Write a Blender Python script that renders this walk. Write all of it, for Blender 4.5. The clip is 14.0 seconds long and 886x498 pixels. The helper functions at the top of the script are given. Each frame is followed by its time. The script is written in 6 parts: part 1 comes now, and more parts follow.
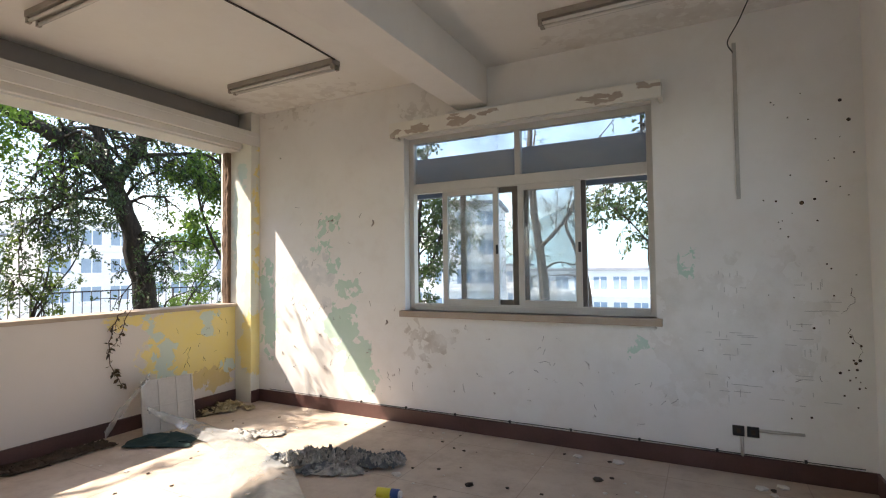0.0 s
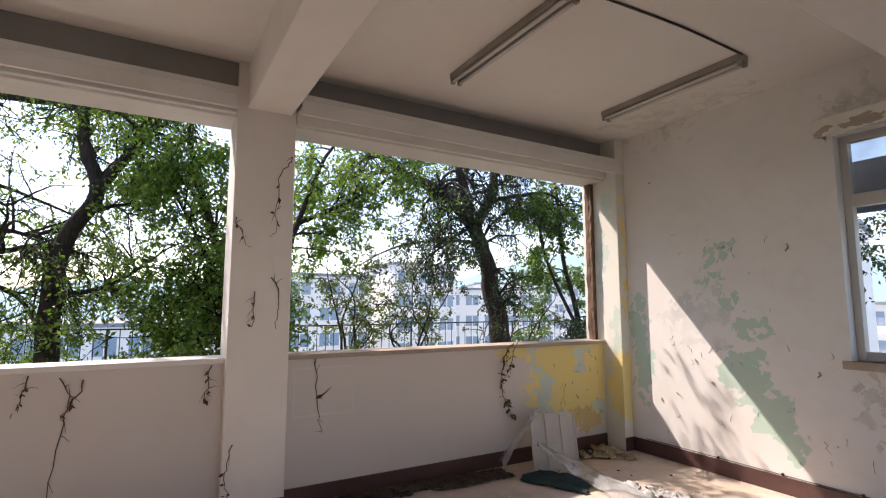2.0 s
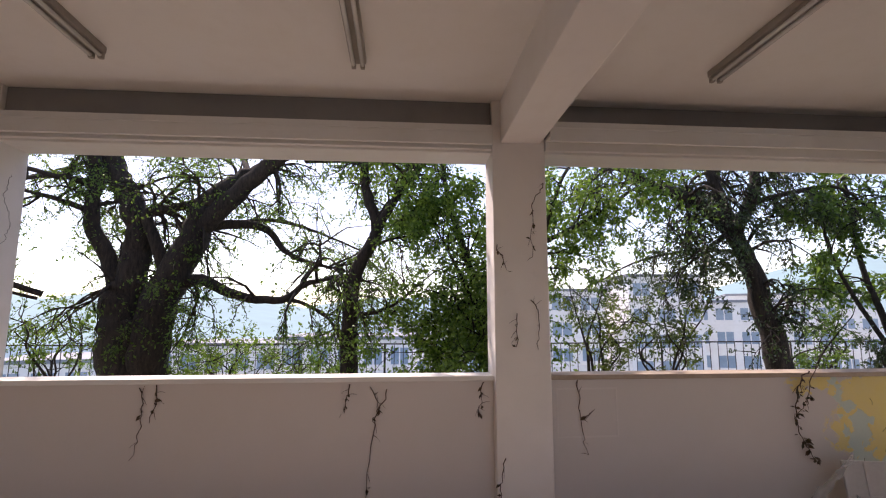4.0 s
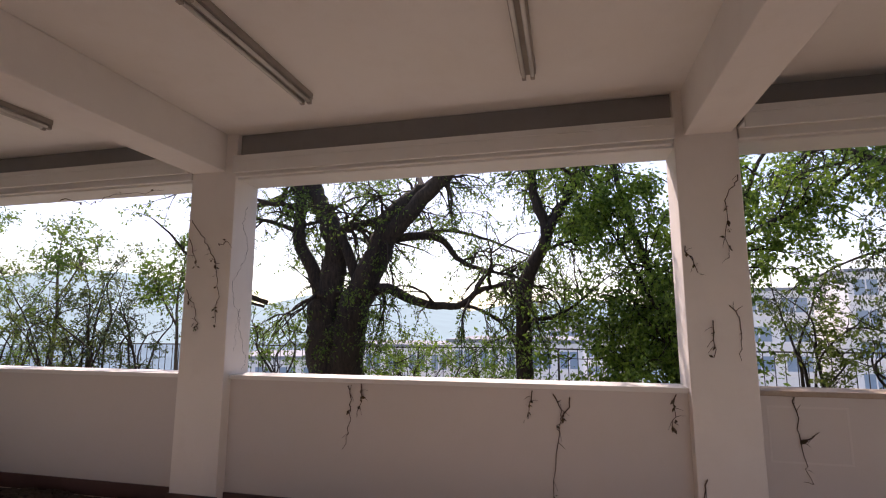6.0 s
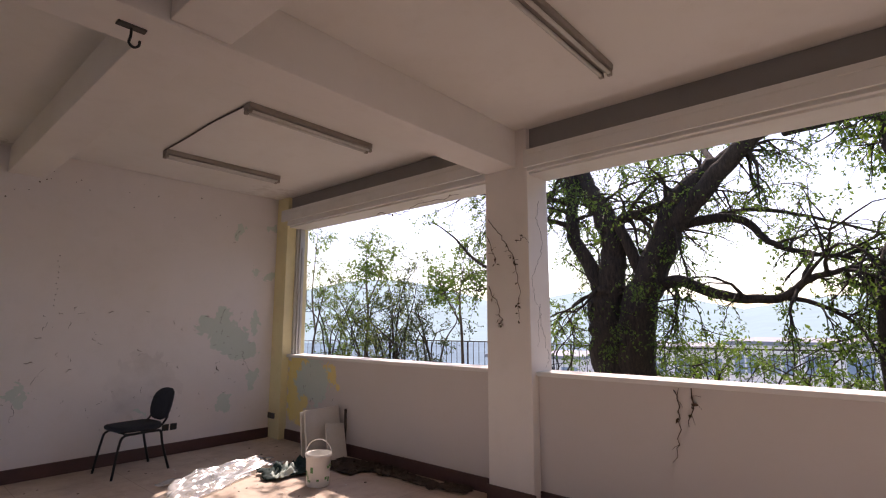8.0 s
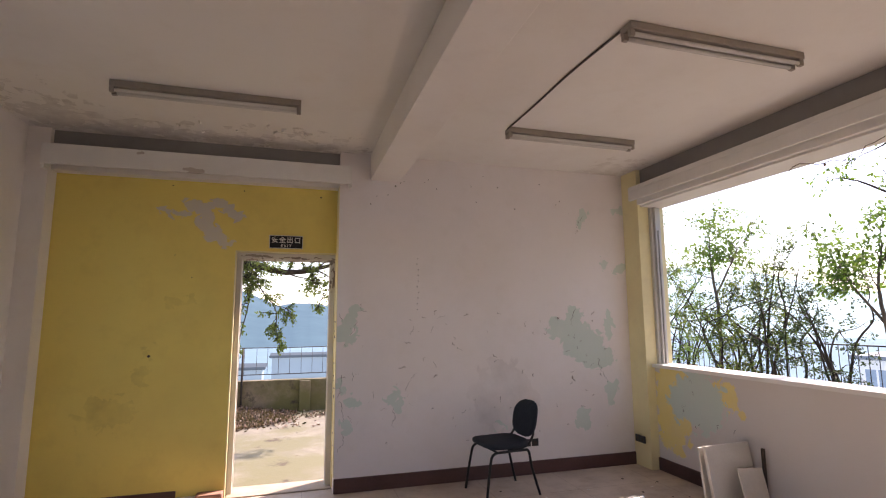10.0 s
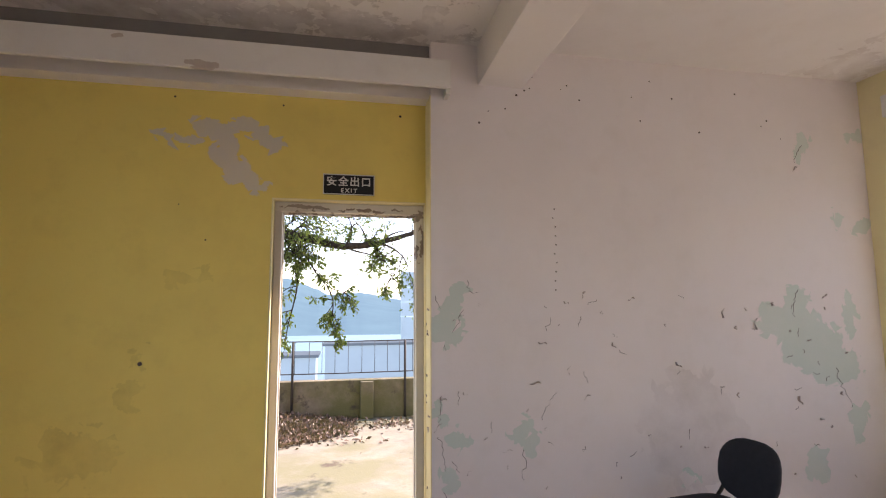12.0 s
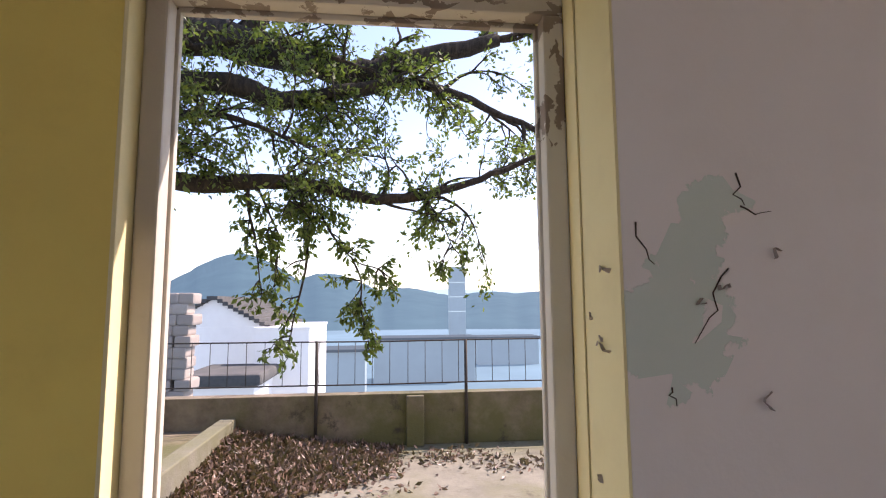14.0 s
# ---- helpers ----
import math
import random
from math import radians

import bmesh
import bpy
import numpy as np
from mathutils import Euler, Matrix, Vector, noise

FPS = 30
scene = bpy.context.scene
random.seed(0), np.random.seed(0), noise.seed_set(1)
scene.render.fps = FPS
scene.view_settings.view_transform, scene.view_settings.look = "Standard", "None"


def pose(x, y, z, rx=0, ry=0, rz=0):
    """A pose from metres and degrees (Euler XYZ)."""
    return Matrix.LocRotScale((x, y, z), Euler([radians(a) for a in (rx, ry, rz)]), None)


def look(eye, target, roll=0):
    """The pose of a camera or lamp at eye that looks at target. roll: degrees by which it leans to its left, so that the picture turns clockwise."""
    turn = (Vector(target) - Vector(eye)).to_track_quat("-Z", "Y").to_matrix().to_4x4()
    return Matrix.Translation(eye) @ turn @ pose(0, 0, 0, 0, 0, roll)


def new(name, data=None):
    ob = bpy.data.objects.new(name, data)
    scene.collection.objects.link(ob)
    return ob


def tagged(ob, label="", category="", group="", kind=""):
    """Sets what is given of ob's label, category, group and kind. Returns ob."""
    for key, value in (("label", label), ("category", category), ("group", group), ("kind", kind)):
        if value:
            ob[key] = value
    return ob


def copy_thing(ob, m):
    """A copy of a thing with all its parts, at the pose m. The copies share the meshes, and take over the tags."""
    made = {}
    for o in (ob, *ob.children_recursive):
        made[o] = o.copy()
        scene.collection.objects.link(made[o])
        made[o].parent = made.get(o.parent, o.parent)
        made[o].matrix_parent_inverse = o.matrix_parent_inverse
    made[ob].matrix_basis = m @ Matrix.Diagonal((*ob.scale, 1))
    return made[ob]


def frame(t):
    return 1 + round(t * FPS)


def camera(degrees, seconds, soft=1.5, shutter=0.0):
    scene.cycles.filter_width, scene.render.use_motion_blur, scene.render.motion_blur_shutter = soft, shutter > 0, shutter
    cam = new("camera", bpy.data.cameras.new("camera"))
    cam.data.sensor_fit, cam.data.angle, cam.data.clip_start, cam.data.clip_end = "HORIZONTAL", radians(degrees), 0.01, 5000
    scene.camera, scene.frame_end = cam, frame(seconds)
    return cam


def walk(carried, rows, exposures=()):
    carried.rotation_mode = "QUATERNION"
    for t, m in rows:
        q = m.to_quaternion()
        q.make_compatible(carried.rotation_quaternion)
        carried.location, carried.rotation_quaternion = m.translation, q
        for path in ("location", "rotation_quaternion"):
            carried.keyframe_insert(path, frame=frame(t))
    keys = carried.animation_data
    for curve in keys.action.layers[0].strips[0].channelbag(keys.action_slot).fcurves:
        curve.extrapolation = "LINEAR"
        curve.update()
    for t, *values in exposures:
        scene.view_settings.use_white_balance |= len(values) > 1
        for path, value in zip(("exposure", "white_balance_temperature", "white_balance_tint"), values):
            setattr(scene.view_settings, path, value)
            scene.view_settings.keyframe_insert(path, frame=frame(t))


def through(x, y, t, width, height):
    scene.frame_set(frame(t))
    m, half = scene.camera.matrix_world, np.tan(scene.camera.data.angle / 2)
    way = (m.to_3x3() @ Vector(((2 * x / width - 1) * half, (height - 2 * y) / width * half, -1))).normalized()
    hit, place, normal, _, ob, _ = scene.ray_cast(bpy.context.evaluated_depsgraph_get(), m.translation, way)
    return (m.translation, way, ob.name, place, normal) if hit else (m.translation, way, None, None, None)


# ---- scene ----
cam = camera(82.4, 14.0, soft=1.15)
PATH = [
    (0, (0.266, 0.293, 1.405), (-0.654, 2.067, 1.48), -0.7),
    (0.5, (-0.044, 0.216, 1.382), (-0.982, 1.977, 1.518), -0.5),
    (1, (-0.323, 0.213, 1.38), (-1.431, 1.87, 1.546), -0.5),
    (1.5, (-0.496, 0.164, 1.369), (-1.935, 1.536, 1.581), -0.4),
    (2, (-0.548, 0.064, 1.395), (-2.266, 1.063, 1.62), 0.0),
    (2.5, (-0.54, 0.027, 1.385), (-2.397, 0.726, 1.635), 0.0),
    (3, (-0.537, -0.02, 1.396), (-2.46, 0.461, 1.662), 0.1),
    (3.5, (-0.562, -0.088, 1.42), (-2.518, 0.225, 1.695), 0.0),
    (6, (-0.501, -0.235, 1.469), (-2.423, -0.704, 1.763), 0.1),
    (6.5, (-0.503, -0.276, 1.463), (-2.366, -0.941, 1.754), 0.1),
    (7, (-0.5, -0.435, 1.468), (-2.293, -1.271, 1.759), 0.1),
    (7.5, (-0.503, -0.574, 1.462), (-2.186, -1.612, 1.757), 0.0),
    (8, (-0.575, -0.771, 1.434), (-2.065, -2.072, 1.728), 0.0),
    (8.5, (-0.66, -1.014, 1.463), (-1.871, -2.578, 1.757), -0.1),
    (9, (-0.654, -1.377, 1.449), (-1.588, -3.12, 1.747), 0.0),
    (9.2, (-0.656, -1.527, 1.466), (-1.5, -3.315, 1.764), 0.0),
    (11.3, (-0.668, -3.314, 1.57), (-1.016, -5.271, 1.787), -0.2),
    (11.5, (-0.658, -3.518, 1.564), (-1.0, -5.478, 1.767), 0.0),
    (12, (-0.569, -4.068, 1.518), (-0.953, -6.018, 1.745), -0.3),
    (12.5, (-0.66, -4.578, 1.487), (-1.032, -6.529, 1.724), -0.4),
    (13, (-0.651, -5.103, 1.431), (-0.962, -7.064, 1.671), -0.4),
    (13.5, (-0.645, -5.59, 1.451), (-0.897, -7.563, 1.659), -0.4),
    (14, (-0.672, -6.115, 1.445), (-0.874, -8.09, 1.653), -0.4),
]
walk(cam, [(t, look(eye, target, roll)) for t, eye, target, roll in PATH],
     exposures=[(0, 1.80, 7100, 15), (0.5, 1.62, 7100, 16), (1, 1.48, 7050, 18), (2, 1.24, 7000, 22), (3, 1.10, 7050, 26), (5, 0.79, 7250, 30),
                (7, 0.78, 7350, 32), (8, 0.98, 7400, 33), (9, 1.28, 7400, 31), (11.3, 2.0, 7200, 27), (12, 1.98, 7250, 26), (13, 1.80, 7200, 26), (14, 1.33, 7050, 27)])

# ---- light ----
SUN = Vector((-1.0, -0.5, 1.27)).normalized()          # towards the sun
world = bpy.data.worlds.new("sky")
scene.world = world
world.use_nodes = True
wn = world.node_tree.nodes
sky = wn.new("ShaderNodeTexSky")
sky.sky_type = "NISHITA"
sky.sun_disc = False
sky.sun_elevation = math.asin(SUN.z)
sky.sun_rotation = math.atan2(SUN.x, SUN.y)
sky.air_density, sky.dust_density, sky.altitude = 1.0, 0.6, 50
world.node_tree.links.new(sky.outputs[0], wn["Background"].inputs["Color"])
wn["Background"].inputs["Strength"].default_value = 0.15
sun_lamp = new("sun", bpy.data.lights.new("sun", "SUN"))
sun_lamp.data.energy, sun_lamp.data.angle, sun_lamp.data.color = 3.6, radians(0.6), (1.0, 0.95, 0.87)
sun_lamp.matrix_world = look(SUN * 40, (0, 0, 0))

# ---- materials ----
def nodes_of(name):
    m = bpy.data.materials.new(name)
    m.use_nodes = True
    nt = m.node_tree
    return m, nt, nt.nodes["Principled BSDF"]


def node(nt, kind, **values):
    n = nt.nodes.new(kind)
    for k, v in values.items():
        if k in n.inputs:
            n.inputs[k].default_value = v
    return n


def noise_at(nt, vec, scale, detail=4.0, rough=0.55):
    n = node(nt, "ShaderNodeTexNoise", Scale=scale, Detail=detail, Roughness=rough)
    nt.links.new(vec, n.inputs["Vector"])
    return n.outputs[0]


def ramp(nt, fac, a, b, x0=0.35, x1=0.65):
    r = nt.nodes.new("ShaderNodeValToRGB")
    r.color_ramp.elements[0].position, r.color_ramp.elements[1].position = x0, x1
    r.color_ramp.elements[0].color, r.color_ramp.elements[1].color = (*a, 1), (*b, 1)
    nt.links.new(fac, r.inputs[0])
    return r.outputs[0]


def mixc(nt, fac, a, b, blend="MIX"):
    m = nt.nodes.new("ShaderNodeMix")
    m.data_type, m.blend_type = "RGBA", blend
    for v, i in ((fac, 0), (a, 6), (b, 7)):
        if isinstance(v, (int, float)):
            m.inputs[i].default_value = v
        elif isinstance(v, tuple):
            m.inputs[i].default_value = (*v, 1)
        else:
            nt.links.new(v, m.inputs[i])
    return m.outputs[2]


def calc(nt, op, a, b=None, c=None):
    m = nt.nodes.new("ShaderNodeMath")
    m.operation = op
    for i, v in enumerate((a, b, c)):
        if v is None:
            continue
        if isinstance(v, (int, float)):
            m.inputs[i].default_value = v
        else:
            nt.links.new(v, m.inputs[i])
    return m.outputs[0]


def bump(nt, bsdf, height, strength=0.3, dist=0.01):
    b = node(nt, "ShaderNodeBump", Strength=strength, Distance=dist)
    nt.links.new(height, b.inputs["Height"])
    nt.links.new(b.outputs[0], bsdf.inputs["Normal"])


def simple(name, a, b, scale=6.0, rough=0.7, metal=0.0, fine=60.0, relief=0.2, dist=0.004, per_object=False):
    """Two tones mixed by a coarse and a fine noise, with relief."""
    m, nt, p = nodes_of(name)
    co = nt.nodes.new("ShaderNodeTexCoord").outputs["Object"]
    big, small = noise_at(nt, co, scale, 5), noise_at(nt, co, fine, 3)
    col = mixc(nt, calc(nt, "MULTIPLY_ADD", big, 1.4, calc(nt, "MULTIPLY_ADD", small, 0.5, -0.45)), a, b)
    if per_object:
        info = nt.nodes.new("ShaderNodeObjectInfo").outputs["Random"]
        col = mixc(nt, 0.5, col, ramp(nt, info, a, b, 0, 1))
    nt.links.new(col, p.inputs["Base Color"])
    p.inputs["Roughness"].default_value, p.inputs["Metallic"].default_value = rough, metal
    bump(nt, p, small, relief, dist)
    return m


def blob_mask(nt, vec, blobs, wobble=0.12):
    """1 inside any of the ragged ellipses (x, y, z, rx, ry, rz), 0 outside."""
    n = node(nt, "ShaderNodeTexNoise", Scale=7.0, Detail=7.0, Roughness=0.68)
    nt.links.new(vec, n.inputs["Vector"])
    off = nt.nodes.new("ShaderNodeVectorMath")
    off.operation = "MULTIPLY_ADD"
    nt.links.new(n.outputs[1], off.inputs[0])
    off.inputs[1].default_value = (wobble * 4,) * 3
    add = nt.nodes.new("ShaderNodeVectorMath")
    add.operation = "ADD"
    add.inputs[1].default_value = (-wobble * 2.8,) * 3
    cells = node(nt, "ShaderNodeTexVoronoi", Scale=11.0)
    nt.links.new(vec, cells.inputs["Vector"])
    chip = nt.nodes.new("ShaderNodeVectorMath")          # angular chips along the edge
    chip.operation = "MULTIPLY_ADD"
    chip.inputs[1].default_value = (wobble * 1.6,) * 3
    nt.links.new(cells.outputs["Color"], chip.inputs[0])
    nt.links.new(vec, chip.inputs[2])
    nt.links.new(chip.outputs[0], off.inputs[2])
    nt.links.new(off.outputs[0], add.inputs[0])
    total = None
    for x, y, z, rx, ry, rz in blobs:
        s = nt.nodes.new("ShaderNodeVectorMath")
        s.operation = "SUBTRACT"
        s.inputs[1].default_value = (x, y, z)
        nt.links.new(add.outputs[0], s.inputs[0])
        d = nt.nodes.new("ShaderNodeVectorMath")
        d.operation = "DIVIDE"
        d.inputs[1].default_value = (rx, ry, rz)
        nt.links.new(s.outputs[0], d.inputs[0])
        ln = nt.nodes.new("ShaderNodeVectorMath")
        ln.operation = "LENGTH"
        nt.links.new(d.outputs[0], ln.inputs[0])
        total = ln.outputs["Value"] if total is None else calc(nt, "MINIMUM", total, ln.outputs["Value"])
    r = nt.nodes.new("ShaderNodeMapRange")
    r.inputs[1].default_value, r.inputs[2].default_value = 1.03, 0.97
    nt.links.new(total, r.inputs[0])
    return r.outputs[0]


def plaster(name, base, dirt, layers=(), stains_and_shade=(), wobble=0.12, grime=0.35):
    """Old wall paint. layers: (colour, blobs) of coats that show where the top one has come off; soft stain and shade
    marks: (colour, blobs, strength).
    """
    m, nt, p = nodes_of(name)
    co = nt.nodes.new("ShaderNodeTexCoord").outputs["Object"]
    big, mid, fine = noise_at(nt, co, 0.9, 5, 0.6), noise_at(nt, co, 5.0, 6, 0.65), noise_at(nt, co, 90.0, 3)
    col = mixc(nt, calc(nt, "MULTIPLY", ramp(nt, big, (0, 0, 0), (1, 1, 1), 0.45, 0.75), grime), base, dirt)
    col = mixc(nt, calc(nt, "MULTIPLY", ramp(nt, mid, (0, 0, 0), (1, 1, 1), 0.52, 0.72), grime * 0.5), col, dirt)
    height = calc(nt, "MULTIPLY_ADD", mid, 0.5, calc(nt, "MULTIPLY", fine, 0.25))
    for colour, blobs, strength in stains_and_shade:
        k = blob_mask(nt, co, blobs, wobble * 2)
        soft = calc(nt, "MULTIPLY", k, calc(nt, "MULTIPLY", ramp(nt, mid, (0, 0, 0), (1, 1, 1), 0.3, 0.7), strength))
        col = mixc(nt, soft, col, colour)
    for colour, blobs in layers:
        k = blob_mask(nt, co, blobs, wobble)
        shade = mixc(nt, calc(nt, "MULTIPLY", mid, 0.5), colour, base)
        col = mixc(nt, k, col, shade)
        height = calc(nt, "SUBTRACT", height, calc(nt, "MULTIPLY", k, 0.6))
    nt.links.new(col, p.inputs["Base Color"])
    p.inputs["Roughness"].default_value = 0.75
    bump(nt, p, height, 0.35, 0.006)
    return m


MINT, PALE = (0.42, 0.62, 0.50), (0.55, 0.66, 0.58)
WHITE, DIRTY = (0.83, 0.81, 0.78), (0.60, 0.54, 0.47)
YELLOW, OCHRE = (0.86, 0.68, 0.18), (0.60, 0.43, 0.12)
N, S = 4.28, -6.94
wall_n_paint = plaster("paint_wall_north", WHITE, DIRTY, [(MINT, [
    (-2.75, N, 0.55, 0.22, 0.3, 0.16), (-2.95, N, 0.85, 0.2, 0.3, 0.2), (-2.6, N, 0.35, 0.12, 0.3, 0.1), (-2.85, N, 1.22, 0.13, 0.3, 0.08),
    (-3.05, N, 1.45, 0.06, 0.3, 0.12), (-3.2, N, 1.85, 0.06, 0.3, 0.06), (-3.05, N, 1.88, 0.05, 0.3, 0.07), (-3.2, N, 1.66, 0.1, 0.3, 0.05),
    (-3.9, N, 0.8, 0.1, 0.3, 0.3), (-3.95, N, 1.25, 0.08, 0.3, 0.25), (0.15, N, 1.4, 0.04, 0.3, 0.07), (-0.2, N, 0.82, 0.06, 0.3, 0.04)])],
    [((0.25, 0.17, 0.10), [(-1.98, N, 0.76, 0.2, 0.3, 0.17)], 0.45), ((0.45, 0.47, 0.48), [(-3.35, N, 1.3, 0.3, 0.3, 0.18)], 0.5),
     ((0.5, 0.45, 0.38), [(0.2, N, 0.9, 0.28, 0.3, 0.5), (0.65, N, 1.0, 0.25, 0.3, 0.45)], 0.3), ((0.35, 0.30, 0.24), [(-1.95, N, 2.85, 0.3, 0.3, 0.07), (-3.6, N, 3.05, 0.4, 0.3, 0.05)], 0.4)], wobble=0.08)
# The soft entry is a slightly darker patch low on the wall behind the chair.
wall_s_paint = plaster("paint_wall_south", (0.82, 0.77, 0.75), DIRTY, [(PALE, [
    (-1.15, S, 1.43, 0.095, 0.3, 0.085), (-1.20, S, 1.55, 0.06, 0.3, 0.07), (-1.25, S, 1.615, 0.07, 0.3, 0.04), (-1.18, S, 1.345, 0.045, 0.3, 0.035),
    (-1.60, S, 0.80, 0.09, 0.3, 0.075), (-1.62, S, 0.71, 0.04, 0.3, 0.05), (-1.22, S, 0.76, 0.06, 0.3, 0.07), (-1.13, S, 0.93, 0.03, 0.3, 0.09), (-1.15, S, 0.57, 0.05, 0.3, 0.06), (-2.66, S, 0.48, 0.05, 0.3, 0.04),
    (-3.45, S, 1.42, 0.25, 0.3, 0.13), (-3.62, S, 1.25, 0.26, 0.3, 0.16), (-3.80, S, 1.10, 0.20, 0.3, 0.14), (-3.55, S, 1.58, 0.10, 0.3, 0.09), (-3.95, S, 1.45, 0.05, 0.3, 0.18),
    (-3.70, S, 2.64, 0.05, 0.3, 0.08), (-3.64, S, 2.54, 0.035, 0.3, 0.06), (-4.12, S, 2.70, 0.06, 0.3, 0.06), (-3.93, S, 2.12, 0.05, 0.3, 0.045), (-4.12, S, 2.07, 0.09, 0.3, 0.055),
    (-3.6, S, 0.5, 0.1, 0.3, 0.1), (-3.95, S, 0.75, 0.08, 0.3, 0.12)])], [((0.45, 0.40, 0.38), [(-2.7, S, 0.75, 0.35, 0.3, 0.35)], 0.3)], wobble=0.042, grime=0.25)
west_paint = plaster("paint_parapet", (0.66, 0.60, 0.56), DIRTY, wobble=0.07, layers=[
    (YELLOW, [(-4.3, 3.80, 0.65, 0.4, 0.66, 0.42), (-4.3, 3.2, 0.97, 0.4, 0.4, 0.05), (-4.3, -6.45, 0.7, 0.4, 0.25, 0.5), (-4.3, -5.75, 0.85, 0.4, 0.12, 0.14)]),
    (PALE, [(-4.3, 3.36, 0.60, 0.4, 0.12, 0.16), (-4.3, 3.22, 0.86, 0.4, 0.07, 0.1), (-4.3, 3.85, 0.85, 0.4, 0.09, 0.12), (-4.3, 3.45, 0.35, 0.4, 0.12, 0.1), (-4.3, 4.05, 0.4, 0.4, 0.06, 0.12), (-4.3, -6.15, 0.75, 0.4, 0.36, 0.26)]),
    (OCHRE, [(-4.3, 3.85, 0.3, 0.4, 0.25, 0.09)])], grime=0.3)
pillar_paint = plaster("paint_pillar", (0.83, 0.78, 0.73), DIRTY, grime=0.3)
pier_n_paint = plaster("paint_pier_north", (0.78, 0.77, 0.68), DIRTY, [(YELLOW, [(-4.08, 4.22, 0.62, 0.16, 0.12, 0.36), (-4.04, 4.26, 1.9, 0.03, 0.055, 0.85)]), (PALE, [(-4.12, 4.16, 1.15, 0.05, 0.06, 0.3), (-4.3, 4.16, 1.9, 0.06, 0.05, 0.4), (-4.2, 4.16, 2.45, 0.07, 0.05, 0.18)])], wobble=0.05, grime=0.35)
yellow_paint = plaster("paint_yellow", YELLOW, OCHRE, [((0.62, 0.57, 0.56), [(0.44, -7.11, 2.50, 0.07, 0.3, 0.022), (0.33, -7.11, 2.475, 0.08, 0.3, 0.03), (0.22, -7.11, 2.55, 0.10, 0.3, 0.055), (0.06, -7.11, 2.585, 0.13, 0.3, 0.042), (-0.09, -7.11, 2.53, 0.09, 0.3, 0.04), (-0.15, -7.11, 2.475, 0.065, 0.3, 0.045), (0.11, -7.11, 2.43, 0.075, 0.3, 0.12), (0.06, -7.11, 2.32, 0.08, 0.3, 0.07), (0.0, -7.11, 2.26, 0.075, 0.3, 0.045), (-0.06, -7.11, 2.215, 0.065, 0.3, 0.032)])],
    [((0.25, 0.16, 0.03), [(0.55, -7.11, 1.05, 0.1, 0.3, 0.1), (0.5, -7.11, 1.25, 0.04, 0.3, 0.05), (0.8, -7.11, 0.75, 0.2, 0.3, 0.15), (0.3, -7.11, 1.7, 0.1, 0.3, 0.05)], 0.25)], wobble=0.034, grime=0.35)
# Brown strips along the walls: mould and dust with the shade there painted in.
ceiling_paint = plaster("paint_ceiling", (0.82, 0.79, 0.75), (0.66, 0.59, 0.51), stains_and_shade=[((0.22, 0.17, 0.14), [(-0.6, -6.85, 3.12, 0.75, 0.28, 0.3), (0.6, -6.85, 3.12, 0.85, 0.30, 0.3), (1.2, -6.6, 3.12, 0.25, 0.5, 0.3)], 0.42), ((0.45, 0.38, 0.32), [(-3.3, 4.1, 3.12, 0.8, 0.2, 0.3), (0.2, 4.1, 3.12, 1.0, 0.25, 0.3), (-3.9, -6.7, 3.12, 0.3, 0.3, 0.3)], 0.4)], grime=0.3)
# Dark grey of the lintel bands; the south one has its shade painted in.
lintel_dark_grey = plaster("lintel_dark_grey", (0.30, 0.285, 0.27), (0.20, 0.18, 0.16), grime=0.4)
beam_paint = plaster("paint_beam", (0.82, 0.78, 0.74), (0.58, 0.52, 0.46), grime=0.25)
pelmet_paint = plaster("paint_pelmet", (0.78, 0.76, 0.72), DIRTY, grime=0.4)
pelmet_old = plaster("paint_pelmet_worn", (0.80, 0.77, 0.70), DIRTY, [((0.34, 0.25, 0.19), [(-2.20, 4.12, 2.63, 0.07, 0.3, 0.03), (-1.98, 4.12, 2.64, 0.13, 0.3, 0.025), (-1.55, 4.12, 2.64, 0.14, 0.3, 0.03), (-1.62, 4.12, 2.69, 0.08, 0.3, 0.02), (-1.30, 4.12, 2.67, 0.10, 0.3, 0.022), (-0.42, 4.12, 2.65, 0.13, 0.3, 0.02), (-0.28, 4.12, 2.63, 0.05, 0.3, 0.03), (-0.06, 4.12, 2.68, 0.09, 0.3, 0.022)])], wobble=0.03, grime=0.4)
pelmet_south = plaster("paint_pelmet_south", (0.78, 0.76, 0.72), DIRTY, [((0.45, 0.36, 0.30), [(0.18, -6.83, 2.80, 0.09, 0.3, 0.022), (0.62, -6.83, 2.94, 0.03, 0.3, 0.012)])], wobble=0.02, grime=0.4)
cream_paint = plaster("paint_cream_reveal", (0.82, 0.73, 0.42), (0.60, 0.49, 0.28), grime=0.45)
skirting_paint = simple("skirting_dark_red", (0.055, 0.026, 0.023), (0.13, 0.062, 0.055), 3.0, 0.45, relief=0.1)
alu = simple("window_aluminium", (0.50, 0.49, 0.46), (0.62, 0.60, 0.56), 4.0, 0.5, 0.2, relief=0.05)
bare_wood = simple("bare_wood", (0.34, 0.25, 0.18), (0.50, 0.42, 0.34), 5.0, 0.8, relief=0.4)
rotten_wood = simple("rotten_wood", (0.08, 0.05, 0.035), (0.26, 0.16, 0.10), 9.0, 0.9, relief=0.8, dist=0.01)
